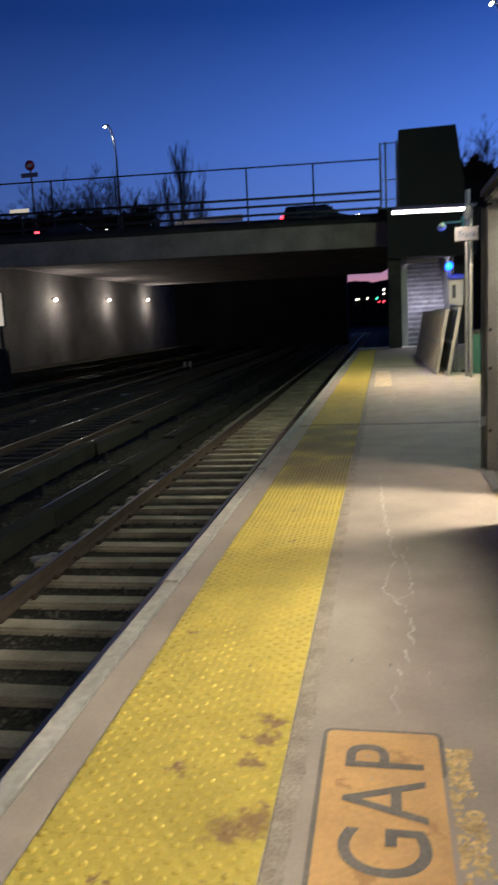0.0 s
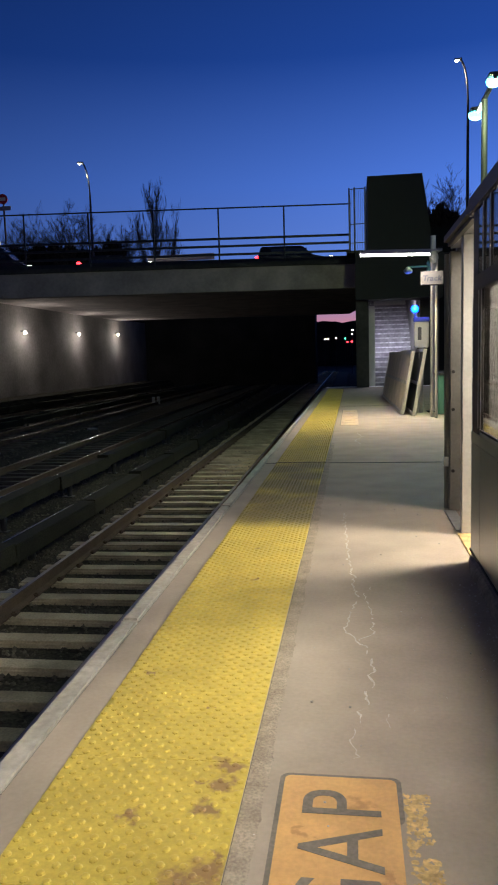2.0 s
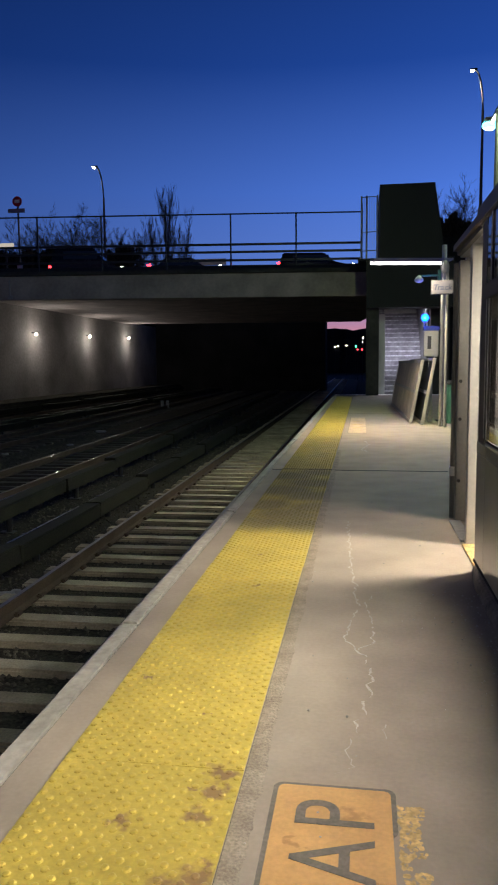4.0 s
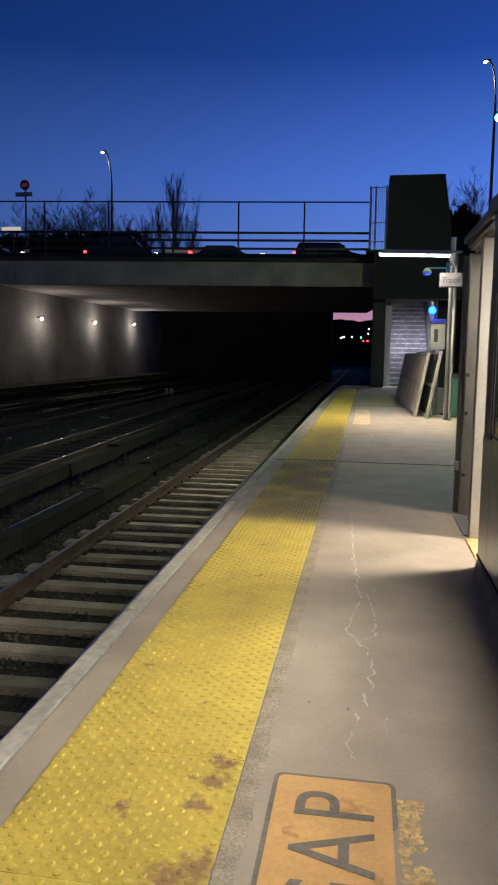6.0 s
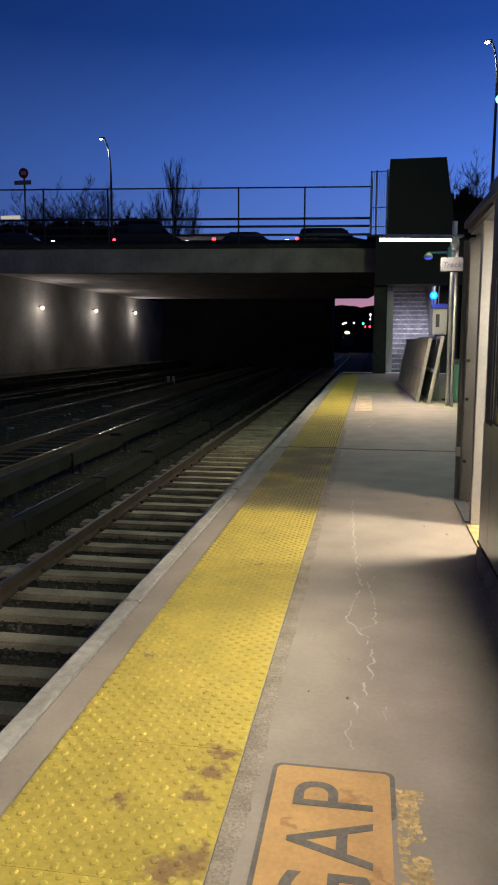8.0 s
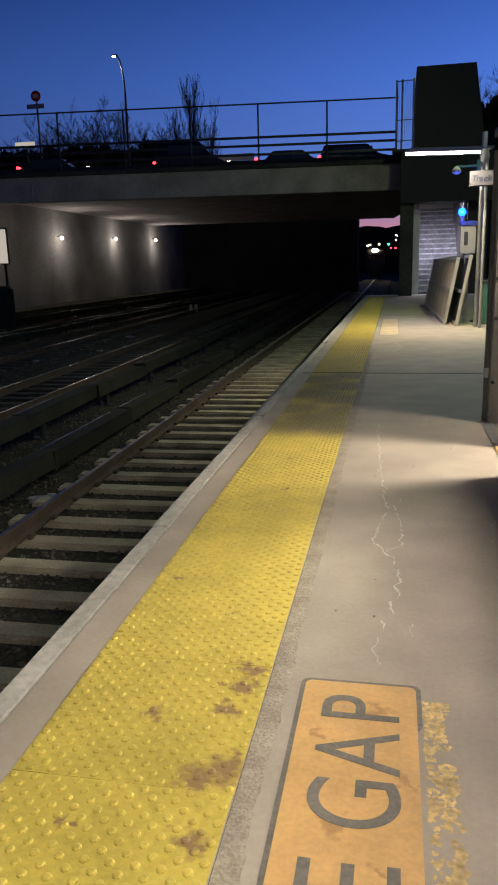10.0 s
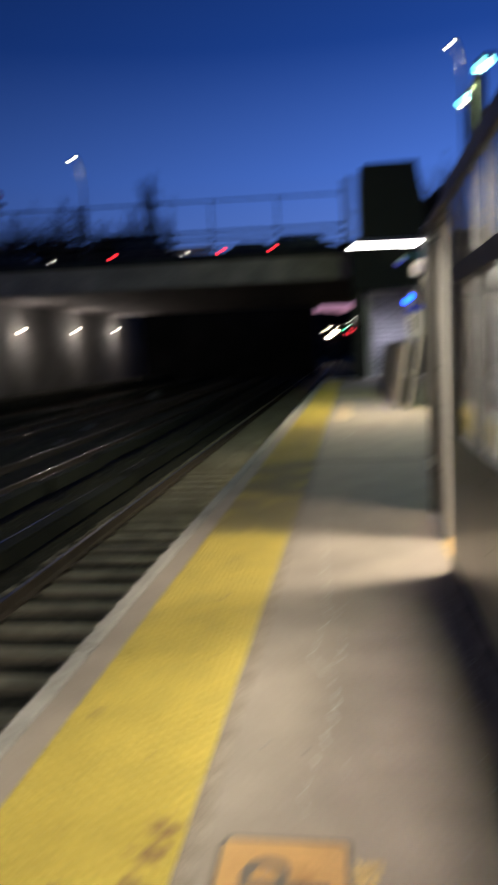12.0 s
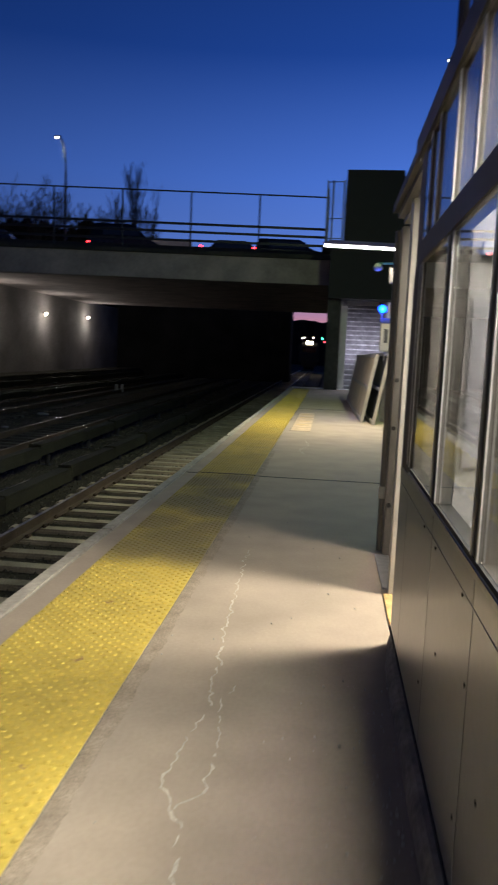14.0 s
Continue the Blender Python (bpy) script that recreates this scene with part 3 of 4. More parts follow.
for k in range(95):
    y = SY0 + (4.87 - SY0) * k / 94
    w = 0.006 * noise.noise((y * 4, 3, 0)) + max(0.0, y - 4.55) * 0.11
    rings.append([b.verts.new((x + (w if q < 5 else 0), y, max(0.0, z - 0.4 * w if 0 < q < 5 else z))) for q, (x, z) in enumerate(prof)])
for u, v in zip(rings, rings[1:]):
    for q in range(6):
        b.faces.new((u[q], u[q + 1], v[q + 1], v[q]))
b.faces.new(rings[0])
b.faces.new(list(reversed(rings[-1])))
part("kick_ledge", b, CURB, shelter, "dusty rounded concrete ledge along the foot")
part("ledge_joint", bx(SX + 0.002, SX + 0.05, SY0, 4.87, 0.0735, 0.089), DARK_JOINT, shelter)
part("window_sill", bx(SX - 0.002, SX + 0.05, SY0, 4.50, 0.834, 0.858, bevel=0.004), GALV, shelter, "thin silver sill edge")
part("sill_gasket", bx(SX + 0.001, SX + 0.05, SY0, 4.48, 0.859, 0.872), DARK_JOINT, shelter)
part("header_beam", bx(SX - 0.006, SX + 0.05, SY0, 4.58, 1.665, 1.755, bevel=0.004), BRONZE, shelter, "dark horizontal header beam")
part("roof_fascia", bx(SX - 0.012, SX + 0.05, SY0, 4.93, 2.13, 2.235, bevel=0.008), BRONZE, shelter, "dark roof fascia")
part("door_fascia", bx(SX - 0.004, SX + 0.09, 4.932, 6.20, 2.13, 2.235, bevel=0.03), BRONZE, shelter, "dark roof fascia over the doorway")
part("roof_slab", bx(SX + 0.092, 4.4, SY0, 6.58, 2.20, 2.232), STEEL_DARK, shelter)
part("ceiling_panel", bx(SX + 0.10, 4.3, SY0 + 0.05, 6.58, 2.17, 2.195), INNER, shelter)
for y, w in zip(MULL, HALF):
    part("mullion", bx(SX + 0.001, SX + 0.045, y - w, y + w, 0.874, 1.664, bevel=0.003), BRONZE, shelter, "bronze-grey window mullion")
    for e in (-1, 1):
        part("mullion_trim", bx(SX - 0.003, SX + 0.0005, y + e * w * 0.80 - 0.008, y + e * w * 0.80 + 0.008, 0.875, 1.663), GALV, shelter)
    part("mullion_seam", bx(SX - 0.0005, SX + 0.0008, y - 0.006, y + 0.006, 0.876, 1.662), DARK_JOINT, shelter)
for a, b, wa, wb in zip(MULL, MULL[1:], HALF, HALF[1:]):
    p = part("window_pane", bx(SX + 0.006, SX + 0.012, b + wb + 0.001, a - wa - 0.001, 0.874, 1.663), GLASS, shelter)
    p.visible_shadow = False
for y in (4.46, 4.25, 3.87, 3.53, 3.19, 2.86, 2.46, 2.10, 1.72, 1.35, 1.0, 0.64, 0.28, -0.1, -0.5, -0.9, -1.3, -1.7, -2.1, -2.5, -2.9, -3.3, -3.7, -4.1):
    part("clerestory_mullion", bx(SX + 0.001, SX + 0.045, y - 0.028, y + 0.028, 1.757, 2.128, bevel=0.003), BRONZE, shelter)
    part("mullion_trim", bx(SX - 0.003, SX + 0.0005, y - 0.024, y - 0.010, 1.758, 2.127), GALV, shelter)
p = part("clerestory_pane", bx(SX + 0.006, SX + 0.012, SY0, 4.62, 1.757, 2.128), GLASS, shelter)
p.visible_shadow = False
part("frame_strip", bx(SX + 0.012, SX + 0.06, 4.80, 4.85, 0.834, 2.128, bevel=0.004), BRONZE, shelter)
part("frame_strip", bx(SX + 0.004, SX + 0.05, 4.585, 4.79, 0.834, 1.756, bevel=0.003), BRONZE, shelter)
part("frame_strip", bx(SX + 0.004, SX + 0.05, 4.62, 4.79, 1.757, 2.128, bevel=0.003), BRONZE, shelter)
part("frame_trim", bx(SX + 0.0, SX + 0.0035, 4.78, 4.795, 0.836, 1.664), GALV, shelter)
part("door_jamb", bx(SX + 0.055, SX + 0.15, 5.57, 5.66, 0.0, 2.128, bevel=0.004), CREAM, shelter, "cream-painted door jamb")
part("jamb_foot", bx(SX + 0.025, SX + 0.12, 4.88, 5.56, 0.0, 0.014, bevel=0.003), WORN_YELLOW, shelter, "yellow-stained door threshold")
part("threshold", bx(SX + 0.03, SX + 0.12, 5.67, 6.38, 0.0, 0.012), GALV, shelter)
part("end_post", bx(SX + 0.075, SX + 0.22, 6.40, 6.48, 0.0, 2.128, bevel=0.008), END_GREY, shelter, "dull grey end post with bolt heads")
part("conduit", rod(bmesh.new(), (SX + 0.072, 6.55, 0.0), (SX + 0.072, 6.55, 2.12), 0.026), END_GREY, shelter, "dull grey upright conduit")
part("conduit_clamp", bx(SX + 0.038, SX + 0.102, 6.515, 6.535, 0.36, 0.44), WHITE, shelter)
for z in (0.34, 0.85, 1.16):
    part("bolt", rod(bmesh.new(), (SX + 0.10, 6.388, z), (SX + 0.10, 6.401, z), 0.014, n=10), DARK_JOINT, shelter)
part("end_wall", bx(SX + 0.14, 4.3, 6.52, 6.58, 0.0, 2.163), ALU, shelter)
part("partition_wall", bx(SX + 0.152, 4.3, 5.60, 5.64, 0.0, 2.163), INNER, shelter)
part("partition_wall", bx(SX + 0.06, 4.3, 3.83, 3.86, 0.0, 2.163), INNER, shelter)
part("back_wall", bx(4.3, 4.36, SY0, 6.58, 0.0, 2.19), INNER, shelter, "cream inner back wall")
part("rear_end_wall", bx(SX, 4.3, SY0 - 0.06, SY0, 0.0, 2.2), INNER, shelter)
for y in (-3.4, -2.0, -0.6, 0.8, 2.2, 3.6, 5.0):
    part("back_wall_rib", bx(4.24, 4.297, y - 0.03, y + 0.03, 0.0, 2.163), GALV, shelter)
BACK_GLASS = mat("frosted_back_pane", (0.23, 0.23, 0.26), 0.35, grain=0.05, stain=0.12)
for y in (-3.4, -2.0, -0.6, 0.8, 2.2):
    part("back_pane", bx(4.285, 4.298, y + 0.06, y + 1.34, 0.92, 1.60), BACK_GLASS, shelter, "grey-violet frosted back pane")
part("back_wall_rail", bx(4.25, 4.296, SY0, 5.4, 1.62, 1.70), GALV, shelter)
part("back_wall_rail", bx(4.25, 4.296, SY0, 5.4, 0.80, 0.86), GALV, shelter)
part("back_pane", bx(1.745, 4.1, 3.816, 3.829, 0.98, 1.48), BACK_GLASS, shelter, "grey-violet frosted pane in the partition")
part("partition_rail", bx(1.76, 4.2, 3.80, 3.828, 1.60, 1.64), GALV, shelter)
part("notice_board", bx(1.95, 2.5, 3.815, 3.828, 1.66, 1.95), WHITE, shelter)
r0 = mesh_of("rivet", rod(bmesh.new(), (SX + 0.0025, 0, 0), (SX + 0.0075, 0, 0), 0.0048, 0.0048, 10), DARK_JOINT)
for y, z in ((3.99, 0.755), (3.73, 0.75), (3.29, 0.755), (3.60, 0.48), (3.19, 0.58), (3.88, 0.27), (3.21, 0.25), (3.0, 0.42), (2.85, 0.75), (2.47, 0.25), (2.47, 0.58), (2.2, 0.42), (1.75, 0.5), (1.5, 0.4)):
    piece("rivet", r0, shelter, pose(0, y, z))
bench = thing("waiting_bench", "pale bench along the shelter's inner wall", "bench", (3.9, 0, 0))
part("seat", bx(-0.25, 0.25, -3.5, 3.2, 0.42, 0.47, bevel=0.01), CREAM, bench)
for y in (-3.2, -1.5, 0.2, 1.9, 3.0):
    part("leg", bx(-0.2, 0.2, y - 0.03, y + 0.03, 0.0, 0.42), GALV, bench)
for y in (-1.9, 0.6, 3.1):
    for x in TUBE_ROWS:
        f = thing("shelter_ceiling_light", "white fluorescent light panel on the shelter ceiling", "ceiling light", (x, y, 2.168), group="shelter ceiling lights")
        part("housing", bx(-0.28, 0.28, -0.66, 0.66, -0.02, 0.0, bevel=0.005), WHITE, f)
        part("diffuser", bx(-0.26, 0.26, -0.64, 0.64, -0.05, -0.021, bevel=0.012), G_STRIP, f, "glowing diffuser")
for y in (4.0, 3.72):
    hoop = thing("roof_hoop", "black bent-pipe hoop standing on the shelter roof edge", "roof hoop", (1.69, y, 2.233), group="roof hoops")
    bm = bmesh.new()
    rod(bm, (0, 0, 0), (0, 0, 0.17), 0.012)
    prev = Vector((0, 0, 0.17))
    for a in range(30, 181, 30):
        q = Vector((0, 0.045 - 0.045 * math.cos(radians(a)), 0.17 + 0.05 * math.sin(radians(a))))
        rod(bm, prev, q, 0.012)
        prev = q
    rod(bm, prev, (0, 0.09, 0.0), 0.012)
    part("pipe", bm, STEEL_DARK, hoop)
    for dy in (0.0, 0.09):
        part("foot", bx(-0.02, 0.02, dy - 0.022, dy + 0.022, 0.0, 0.012, bevel=0.003), STEEL_DARK, hoop)

# ---- pole, help point and lamps on the platform ----
pole = thing("platform_pole", "galvanised platform pole standing on a dark base plate", "pole", (2.76, 17.25, 0))
b = rod(bmesh.new(), (0, 0, 0.03), (0, 0, 3.9), 0.055, n=14)
part("shaft", b, GALV, pole)
part("base_plate", bx(-0.14, 0.14, -0.14, 0.14, 0.0, 0.03, bevel=0.006), STEEL_DARK, pole)
camera_box = thing("security_camera", "pale green dome security camera on a short arm", "camera", (2.46, 17.2, 3.12))
part("arm", bx(-0.26, 0.24, -0.02, 0.02, 0.10, 0.14), GREEN, camera_box)
part("bracket", bx(0.16, 0.24, -0.04, 0.04, 0.0, 0.24, bevel=0.005), GREEN, camera_box)
part("dome", ball(rod(bmesh.new(), (-0.25, 0, 0.12), (-0.25, 0, 0.04), 0.04, 0.10), (-0.25, 0, 0.03), 0.10, sz=0.7), OFFWHITE, camera_box)
horn = thing("sign_post", "pale sign post with a round mirror and a track sign", "sign post", (2.585, 15.48, 0))
part("mirror", ball(bmesh.new(), (0, 0, 3.21), 0.13, sx=0.7, sy=0.45), OFFWHITE, horn, "round pale mirror")
part("stem", rod(bmesh.new(), (0.06, 0.08, 0.0), (0.06, 0.08, 3.21), 0.03), OFFWHITE, horn)
sgn = part("track_sign", bx(-0.26, 0.166, -0.19, -0.15, 2.665, 2.922, bevel=0.006), mat("sign_face", (0.07, 0.067, 0.08), 0.5, grain=0.05, stain=0.1), horn, "white sign board with a dark frame")
part("sign_frame", bx(-0.273, 0.179, -0.149, -0.137, 2.652, 2.935), STEEL_DARK, sgn)
part("sign_bracket", bx(0.03, 0.09, -0.136, 0.06, 2.75, 2.81), STEEL_DARK, sgn)
SIGN_INK = mat("sign_ink", (0.012, 0.014, 0.04), 0.5, grain=0.05, stain=0.05)
for ch, x in (("T", -0.235), ("r", -0.145), ("a", -0.077), ("c", 0.008), ("k", 0.085)):
    letter(ch, 0.155, SIGN_INK, sgn, 0.2).matrix_local = pose(x * 0.9 - 0.03, -0.193, 2.738, 90, 0, 0)
tube = thing("platform_tube_light", "long white fluorescent tube light over the platform", "tube light", (1.8, 15.0, 0), 11)
part("post", rod(bmesh.new(), (0.92, 0.62, 0.0), (0.92, 0.62, 3.34), 0.04, n=12), GALV, tube, "slim galvanised post")
part("arm", bx(-0.6, 0.94, 0.03, 0.08, 3.302, 3.34), GALV, tube)
part("bracket", bx(0.90, 0.94, 0.081, 0.64, 3.305, 3.337), GALV, tube)
part("housing", bx(-0.70, 0.70, -0.06, 0.06, 3.255, 3.30, bevel=0.01), GALV, tube)
part("tube", rod(bmesh.new(), (-0.68, 0, 3.235), (0.68, 0, 3.235), 0.026, n=14), G_TUBE, tube, "glowing white tube")
helpp = thing("help_point", "blue-lit emergency help point cabinet on a post", "help point", (2.48, 17.1, 0))
part("post", bx(-0.05, 0.05, -0.05, 0.05, 0.0, 1.45, bevel=0.008), GALV, helpp)
part("cabinet", bx(-0.15, 0.16, -0.12, 0.10, 1.45, 2.02, bevel=0.015), OFFWHITE, helpp, "white cabinet with dark buttons")
part("panel", bx(-0.08, 0.0, -0.126, -0.121, 1.62, 1.90), STEEL_DARK, helpp)
part("top", bx(-0.17, 0.18, -0.14, 0.12, 2.02, 2.12, bevel=0.015), mat("navy_paint", (0.02, 0.04, 0.20), 0.5, grain=0.05, stain=0.05), helpp)
part("beacon_mount", rod(bmesh.new(), (-0.13, 0, 2.12), (-0.13, 0, 2.24), 0.02), STEEL_DARK, helpp)
part("beacon", ball(bmesh.new(), (-0.13, 0, 2.31), 0.085), G_BLUE, helpp, "glowing blue beacon")
flood = thing("flood_lamp_post", "tall platform lamp post with two cyan-white heads", "lamp post", (3.765, 16.83, 0))
part("shaft", rod(bmesh.new(), (0, 0, 0), (0, 0, 6.6), 0.09, 0.06, 14), STEEL_DARK, flood)
part("cross_arm", bx(-0.04, 0.04, -1.2, 1.2, 6.56, 6.62), STEEL_DARK, flood)
for dx, dy in ((0.015, -1.01), (-0.015, 1.02)):
    part("lamp_head", bx(dx - 0.14, dx + 0.14, dy - 0.2, dy + 0.2, 6.62, 6.70, bevel=0.02), STEEL_DARK, flood)
    part("lamp_lens", ball(bmesh.new(), (dx, dy, 6.57), 0.17, sz=0.6), G_FLOOD, flood, "glowing cyan-white lens")


# ---- panels leaning by the help point ----
DULL_FRAME = mat("dull_frame", (0.42, 0.41, 0.385), 0.45, metal=0.3, grain=0.15, stain=0.25)


def leaning_panel(x, y, w, h, lean, rz, label, face):
    t = thing("leaning_panel", label, "panel")
    t.matrix_world = pose(x, y, 0.0, 0, lean, rz)
    part("board", bx(-0.012, 0.012, 0.04, w - 0.04, 0.04, h - 0.04), face, t, "scuffed board")
    for a in ((0.0, 0.07), (w - 0.07, w)):
        part("stile", bx(-0.035, 0.03, *a, 0.0, h, bevel=0.005), DULL_FRAME, t)
    for z in (0.0, 0.66, h - 0.07):
        part("rail", bx(-0.038, 0.026, 0.07, w - 0.07, z, z + 0.07, bevel=0.005), DULL_FRAME, t)
    return t


leaning_panel(2.03, 16.5, 7.6, 1.40, 10, 0.8, "long metal-framed tan board leaning on another panel", PLY)
leaning_panel(2.24, 16.1, 6.5, 1.44, 10, 0.6, "long dark metal-framed board leaning behind a tan one", STEEL_DARK)
for k, (x, y) in enumerate(((2.95, 16.5), (3.05, 17.9))):
    c = thing("litter_bin", "dark green slatted litter bin on the platform", "litter bin", (x, y, 0), group="bins")
    part("body", rod(bmesh.new(), (0, 0, 0.02), (0, 0, 0.85), 0.22, 0.26, 18), GREEN, c)
    part("rim", rod(bmesh.new(), (0, 0, 0.85), (0, 0, 0.90), 0.28, 0.27, 18), STEEL_DARK, c)

# ---- stairs and dark stair house ----
stairs = thing("stairway", "pale lit stairs climbing from the platform to the bridge", "stairs", (0, 0, 0))
stairs.matrix_world = FAR
STEP_GREY = mat("step_grey", (0.34, 0.33, 0.37), 0.7, grain=0.2, grain_scale=9, stain=0.3, stain_scale=3)
NOSE_PALE = mat("pale_nosing", (0.66, 0.66, 0.70), 0.7, grain=0.35, grain_scale=7, stain=0.2, stain_scale=2)
step = mesh_of("step", bx(1.62, 3.42, 0, 0.31, -0.205, 0.0, bevel=0.012), STEP_GREY)
nose = mesh_of("nosing", bx(1.63, 3.41, -0.02, 0.10, -0.055, 0.004, bevel=0.006), NOSE_PALE)
for k in range(19):
    s = piece("step", step, stairs, pose(0, 31.05 + 0.30 * k, 0.208 * (k + 1)))
    piece("nosing", nose, s, Matrix())
part("string", bx(1.54, 1.61, 30.95, 37.2, 0.0, 4.2), GALV, stairs, "pale steel side wall")
part("newel", bx(1.56, 1.80, 30.80, 30.94, 0.0, 3.3, bevel=0.015), WHITE, stairs, "pale painted newel board")
part("string", bx(3.43, 3.50, 30.95, 37.2, 0.0, 4.2), GALV, stairs)
b = bmesh.new()
rod(b, (1.66, 31.0, 1.0), (1.66, 37, 4.9), 0.025)
part("handrail", b, GALV, stairs)
house = thing("stair_house", "black clad stair enclosure standing above the platform", "stair house")
house.matrix_world = FAR
part("pillar", bx(1.03, 1.52, 29.6, 30.1, 0.0, 4.3, bevel=0.02), DARK_CONC, house, "dark concrete pillar")
part("soffit_beam", bx(1.03, 4.3, 29.2, 30.4, 3.45, 5.3), BLACK_PANEL, house)
part("header_sign", bx(1.75, 3.0, 30.6, 30.66, 3.3, 3.62, bevel=0.01), WHITE, house, "pale header board over the stairs")
b = bmesh.new()
vs = [b.verts.new(c) for c in ((1.5, 29.1, 5.2), (3.95, 29.1, 5.2), (3.53, 29.1, 8.0), (1.5, 29.1, 8.0), (1.5, 36, 5.2), (3.95, 36, 5.2), (3.53, 36, 8.0), (1.5, 36, 8.0))]
for f in ((0, 1, 2, 3), (5, 4, 7, 6), (4, 0, 3, 7), (1, 5, 6, 2), (3, 2, 6, 7), (4, 5, 1, 0)):
    b.faces.new([vs[q] for q in f])
part("cladding", b, BLACK_PANEL, house, "flat black cladding")
part("side_wall", bx(3.55, 4.3, 30.4, 37, 0.0, 5.2), DARK_CONC, house)
cage = thing("fence_cage", "narrow galvanised mesh cage beside the stair house", "fence cage", (0, 0, 0))
cage.matrix_world = FAR
for x, y in ((0.82, 29.3), (1.02, 29.25), (1.42, 29.2), (0.84, 30.6)):
    part("post", rod(bmesh.new(), (x, y, 5.3), (x, y, 7.65), 0.03), GALV, cage)
for z in (5.6, 6.3, 7.6):
    part("rail", rod(bmesh.new(), (0.82, 29.3, z), (1.42, 29.2, z), 0.018), GALV, cage)
for k in range(9):
    part("mesh_wire", rod(bmesh.new(), (0.86 + 0.065 * k, 29.25, 5.3), (0.86 + 0.065 * k, 29.25, 7.6), 0.005, n=4), GALV, cage)
part("cage_floor", bx(0.7, 1.5, 29.15, 30.8, 5.22, 5.3), DARK_CONC, cage)

# ---- road bridge ----
BR = FAR @ pose(0.8, 31.5, 0, 0, 0, 6.4)
bridge = new("road_bridge")
bridge.matrix_world = BR
tagged(bridge, "wide concrete road bridge crossing over the tracks", "bridge", kind="structure")
part("fascia_beam", bx(-42, 3.5, 0, 0.5, 4.12, 5.10, bevel=0.02), BRIDGE_CONC, bridge, "stained concrete fascia beam")
part("coping", bx(-42, 3.5, -0.12, 0.55, 5.10, 5.28, bevel=0.03), DARK_CONC, bridge, "dark coping")
part("deck", bx(-42, 3.5, 0.5, 33, 4.9, 5.2), BRIDGE_CONC, bridge)
part("roadway", bx(-60, 40, 5.0, 33, 5.2, 6.1), ASPHALT, bridge)
part("parapet_end", bx(-26, -16.45, -0.35, 0.62, 4.1, 5.86, bevel=0.05), DARK_CONC, bridge, "dark end block of the parapet")
b = rod(bmesh.new(), (-14.77, -0.04, 4.22), (-14.77, -0.04, 4.95), 0.03)
box(b, -14.86, -14.66, -0.09, -0.005, 4.15, 4.30, bevel=0.02)
part("drain_pipe", b, GALV, bridge, "short pale drain pipe with a box on the fascia")
fence = thing("bridge_fence", "tall steel fence and guard rails along the bridge", "fence")
fence.matrix_world = BR
for k in range(12):
    x = 0.05 - 2.72 * k
    part("post", rod(bmesh.new(), (x, 0.15, 5.28), (x, 0.15, 7.55), 0.035), STEEL_DARK, fence)
part("top_rail", rod(bmesh.new(), (-34, 0.15, 7.54), (0.1, 0.15, 7.54), 0.03), STEEL_DARK, fence)
for z in (5.68, 6.02, 6.33):
    part("guard_rail", bx(-34, 0.1, 0.3, 0.36, z - 0.045, z + 0.045), STEEL_DARK, fence)

# ---- far retaining wall, lamps, left abutment ----
wall = solo("wall_far", bx(-20.6, -20.0, 8, 95, -1.6, 5.2), WALL_CONC, "stained concrete retaining wall across the tracks", "wall", "structure")
lampw = thing("wall_lamp", "small bright bulkhead lamp on the retaining wall", "wall lamp", (-19.72, *WALL_LAMPS[0]), group="wall lamps")
part("bracket", bx(-0.28, 0.02, -0.08, 0.08, 0.06, 0.14, bevel=0.01), STEEL_DARK, lampw)
part("lens", ball(bmesh.new(), (0, 0, 0), 0.10, sz=1.1), G_WALL, lampw, "glowing warm lens")
for y, z in WALL_LAMPS[1:]:
    copy_thing(lampw, pose(-19.72, y, z))
lit = thing("lit_poster_case", "lit poster case standing across the tracks", "poster case", (-17.3, 32, -1.4))
part("frame", bx(-1.0, 1.03, -0.05, 0.05, 3.08, 4.68, bevel=0.02), STEEL_DARK, lit)
part("face", bx(-0.95, 0.98, -0.058, -0.051, 3.13, 4.62), G_PANEL, lit, "glowing cream poster")
for x in (-0.8, 0.8):
    part("leg", bx(x - 0.05, x + 0.05, -0.04, 0.04, 0.0, 3.08), STEEL_DARK, lit)
cab = thing("equipment_cabinet", "dark trackside equipment cabinet across the tracks", "cabinet", (-17.1, 31.6, -1.4))
part("body", bx(-0.95, 0.98, -0.3, 0.3, 0.1, 2.12, bevel=0.12), STEEL_DARK, cab)
part("plinth", bx(-1.0, 1.02, -0.35, 0.35, 0.0, 0.1), DARK_CONC, cab)
far = solo("backdrop_bank", bx(-60, -2.65, 74, 78, -1.6, 9), TREELINE, "dark overgrown bank beyond the bridge", "bank", "structure")
solo("bank_behind", bx(4.9, 60, 39, 120, -1.6, 7.6), TREELINE, "dark bank beside the stair house", "bank", "structure")


def treeline():
    bm = bmesh.new()
    r = random.Random(9)
    lo, hi = [], []
    for k in range(260):
        x = -260 + 2 * k
        h = 12.2 + 1.0 * noise.noise((x * 0.05, 1, 0)) + 0.8 * noise.noise((x * 0.2, 5, 0)) + r.uniform(-0.3, 0.3)
        lo.append(bm.verts.new((x, 240, -3)))
        hi.append(bm.verts.new((x, 240 + r.uniform(-2, 2), h)))
    for k in range(259):
        bm.faces.new((lo[k], lo[k + 1], hi[k + 1], hi[k]))
    return solo("backdrop_woods", bm, TREELINE, "far line of dark woods under the sunset", "woods", "structure")


treeline()


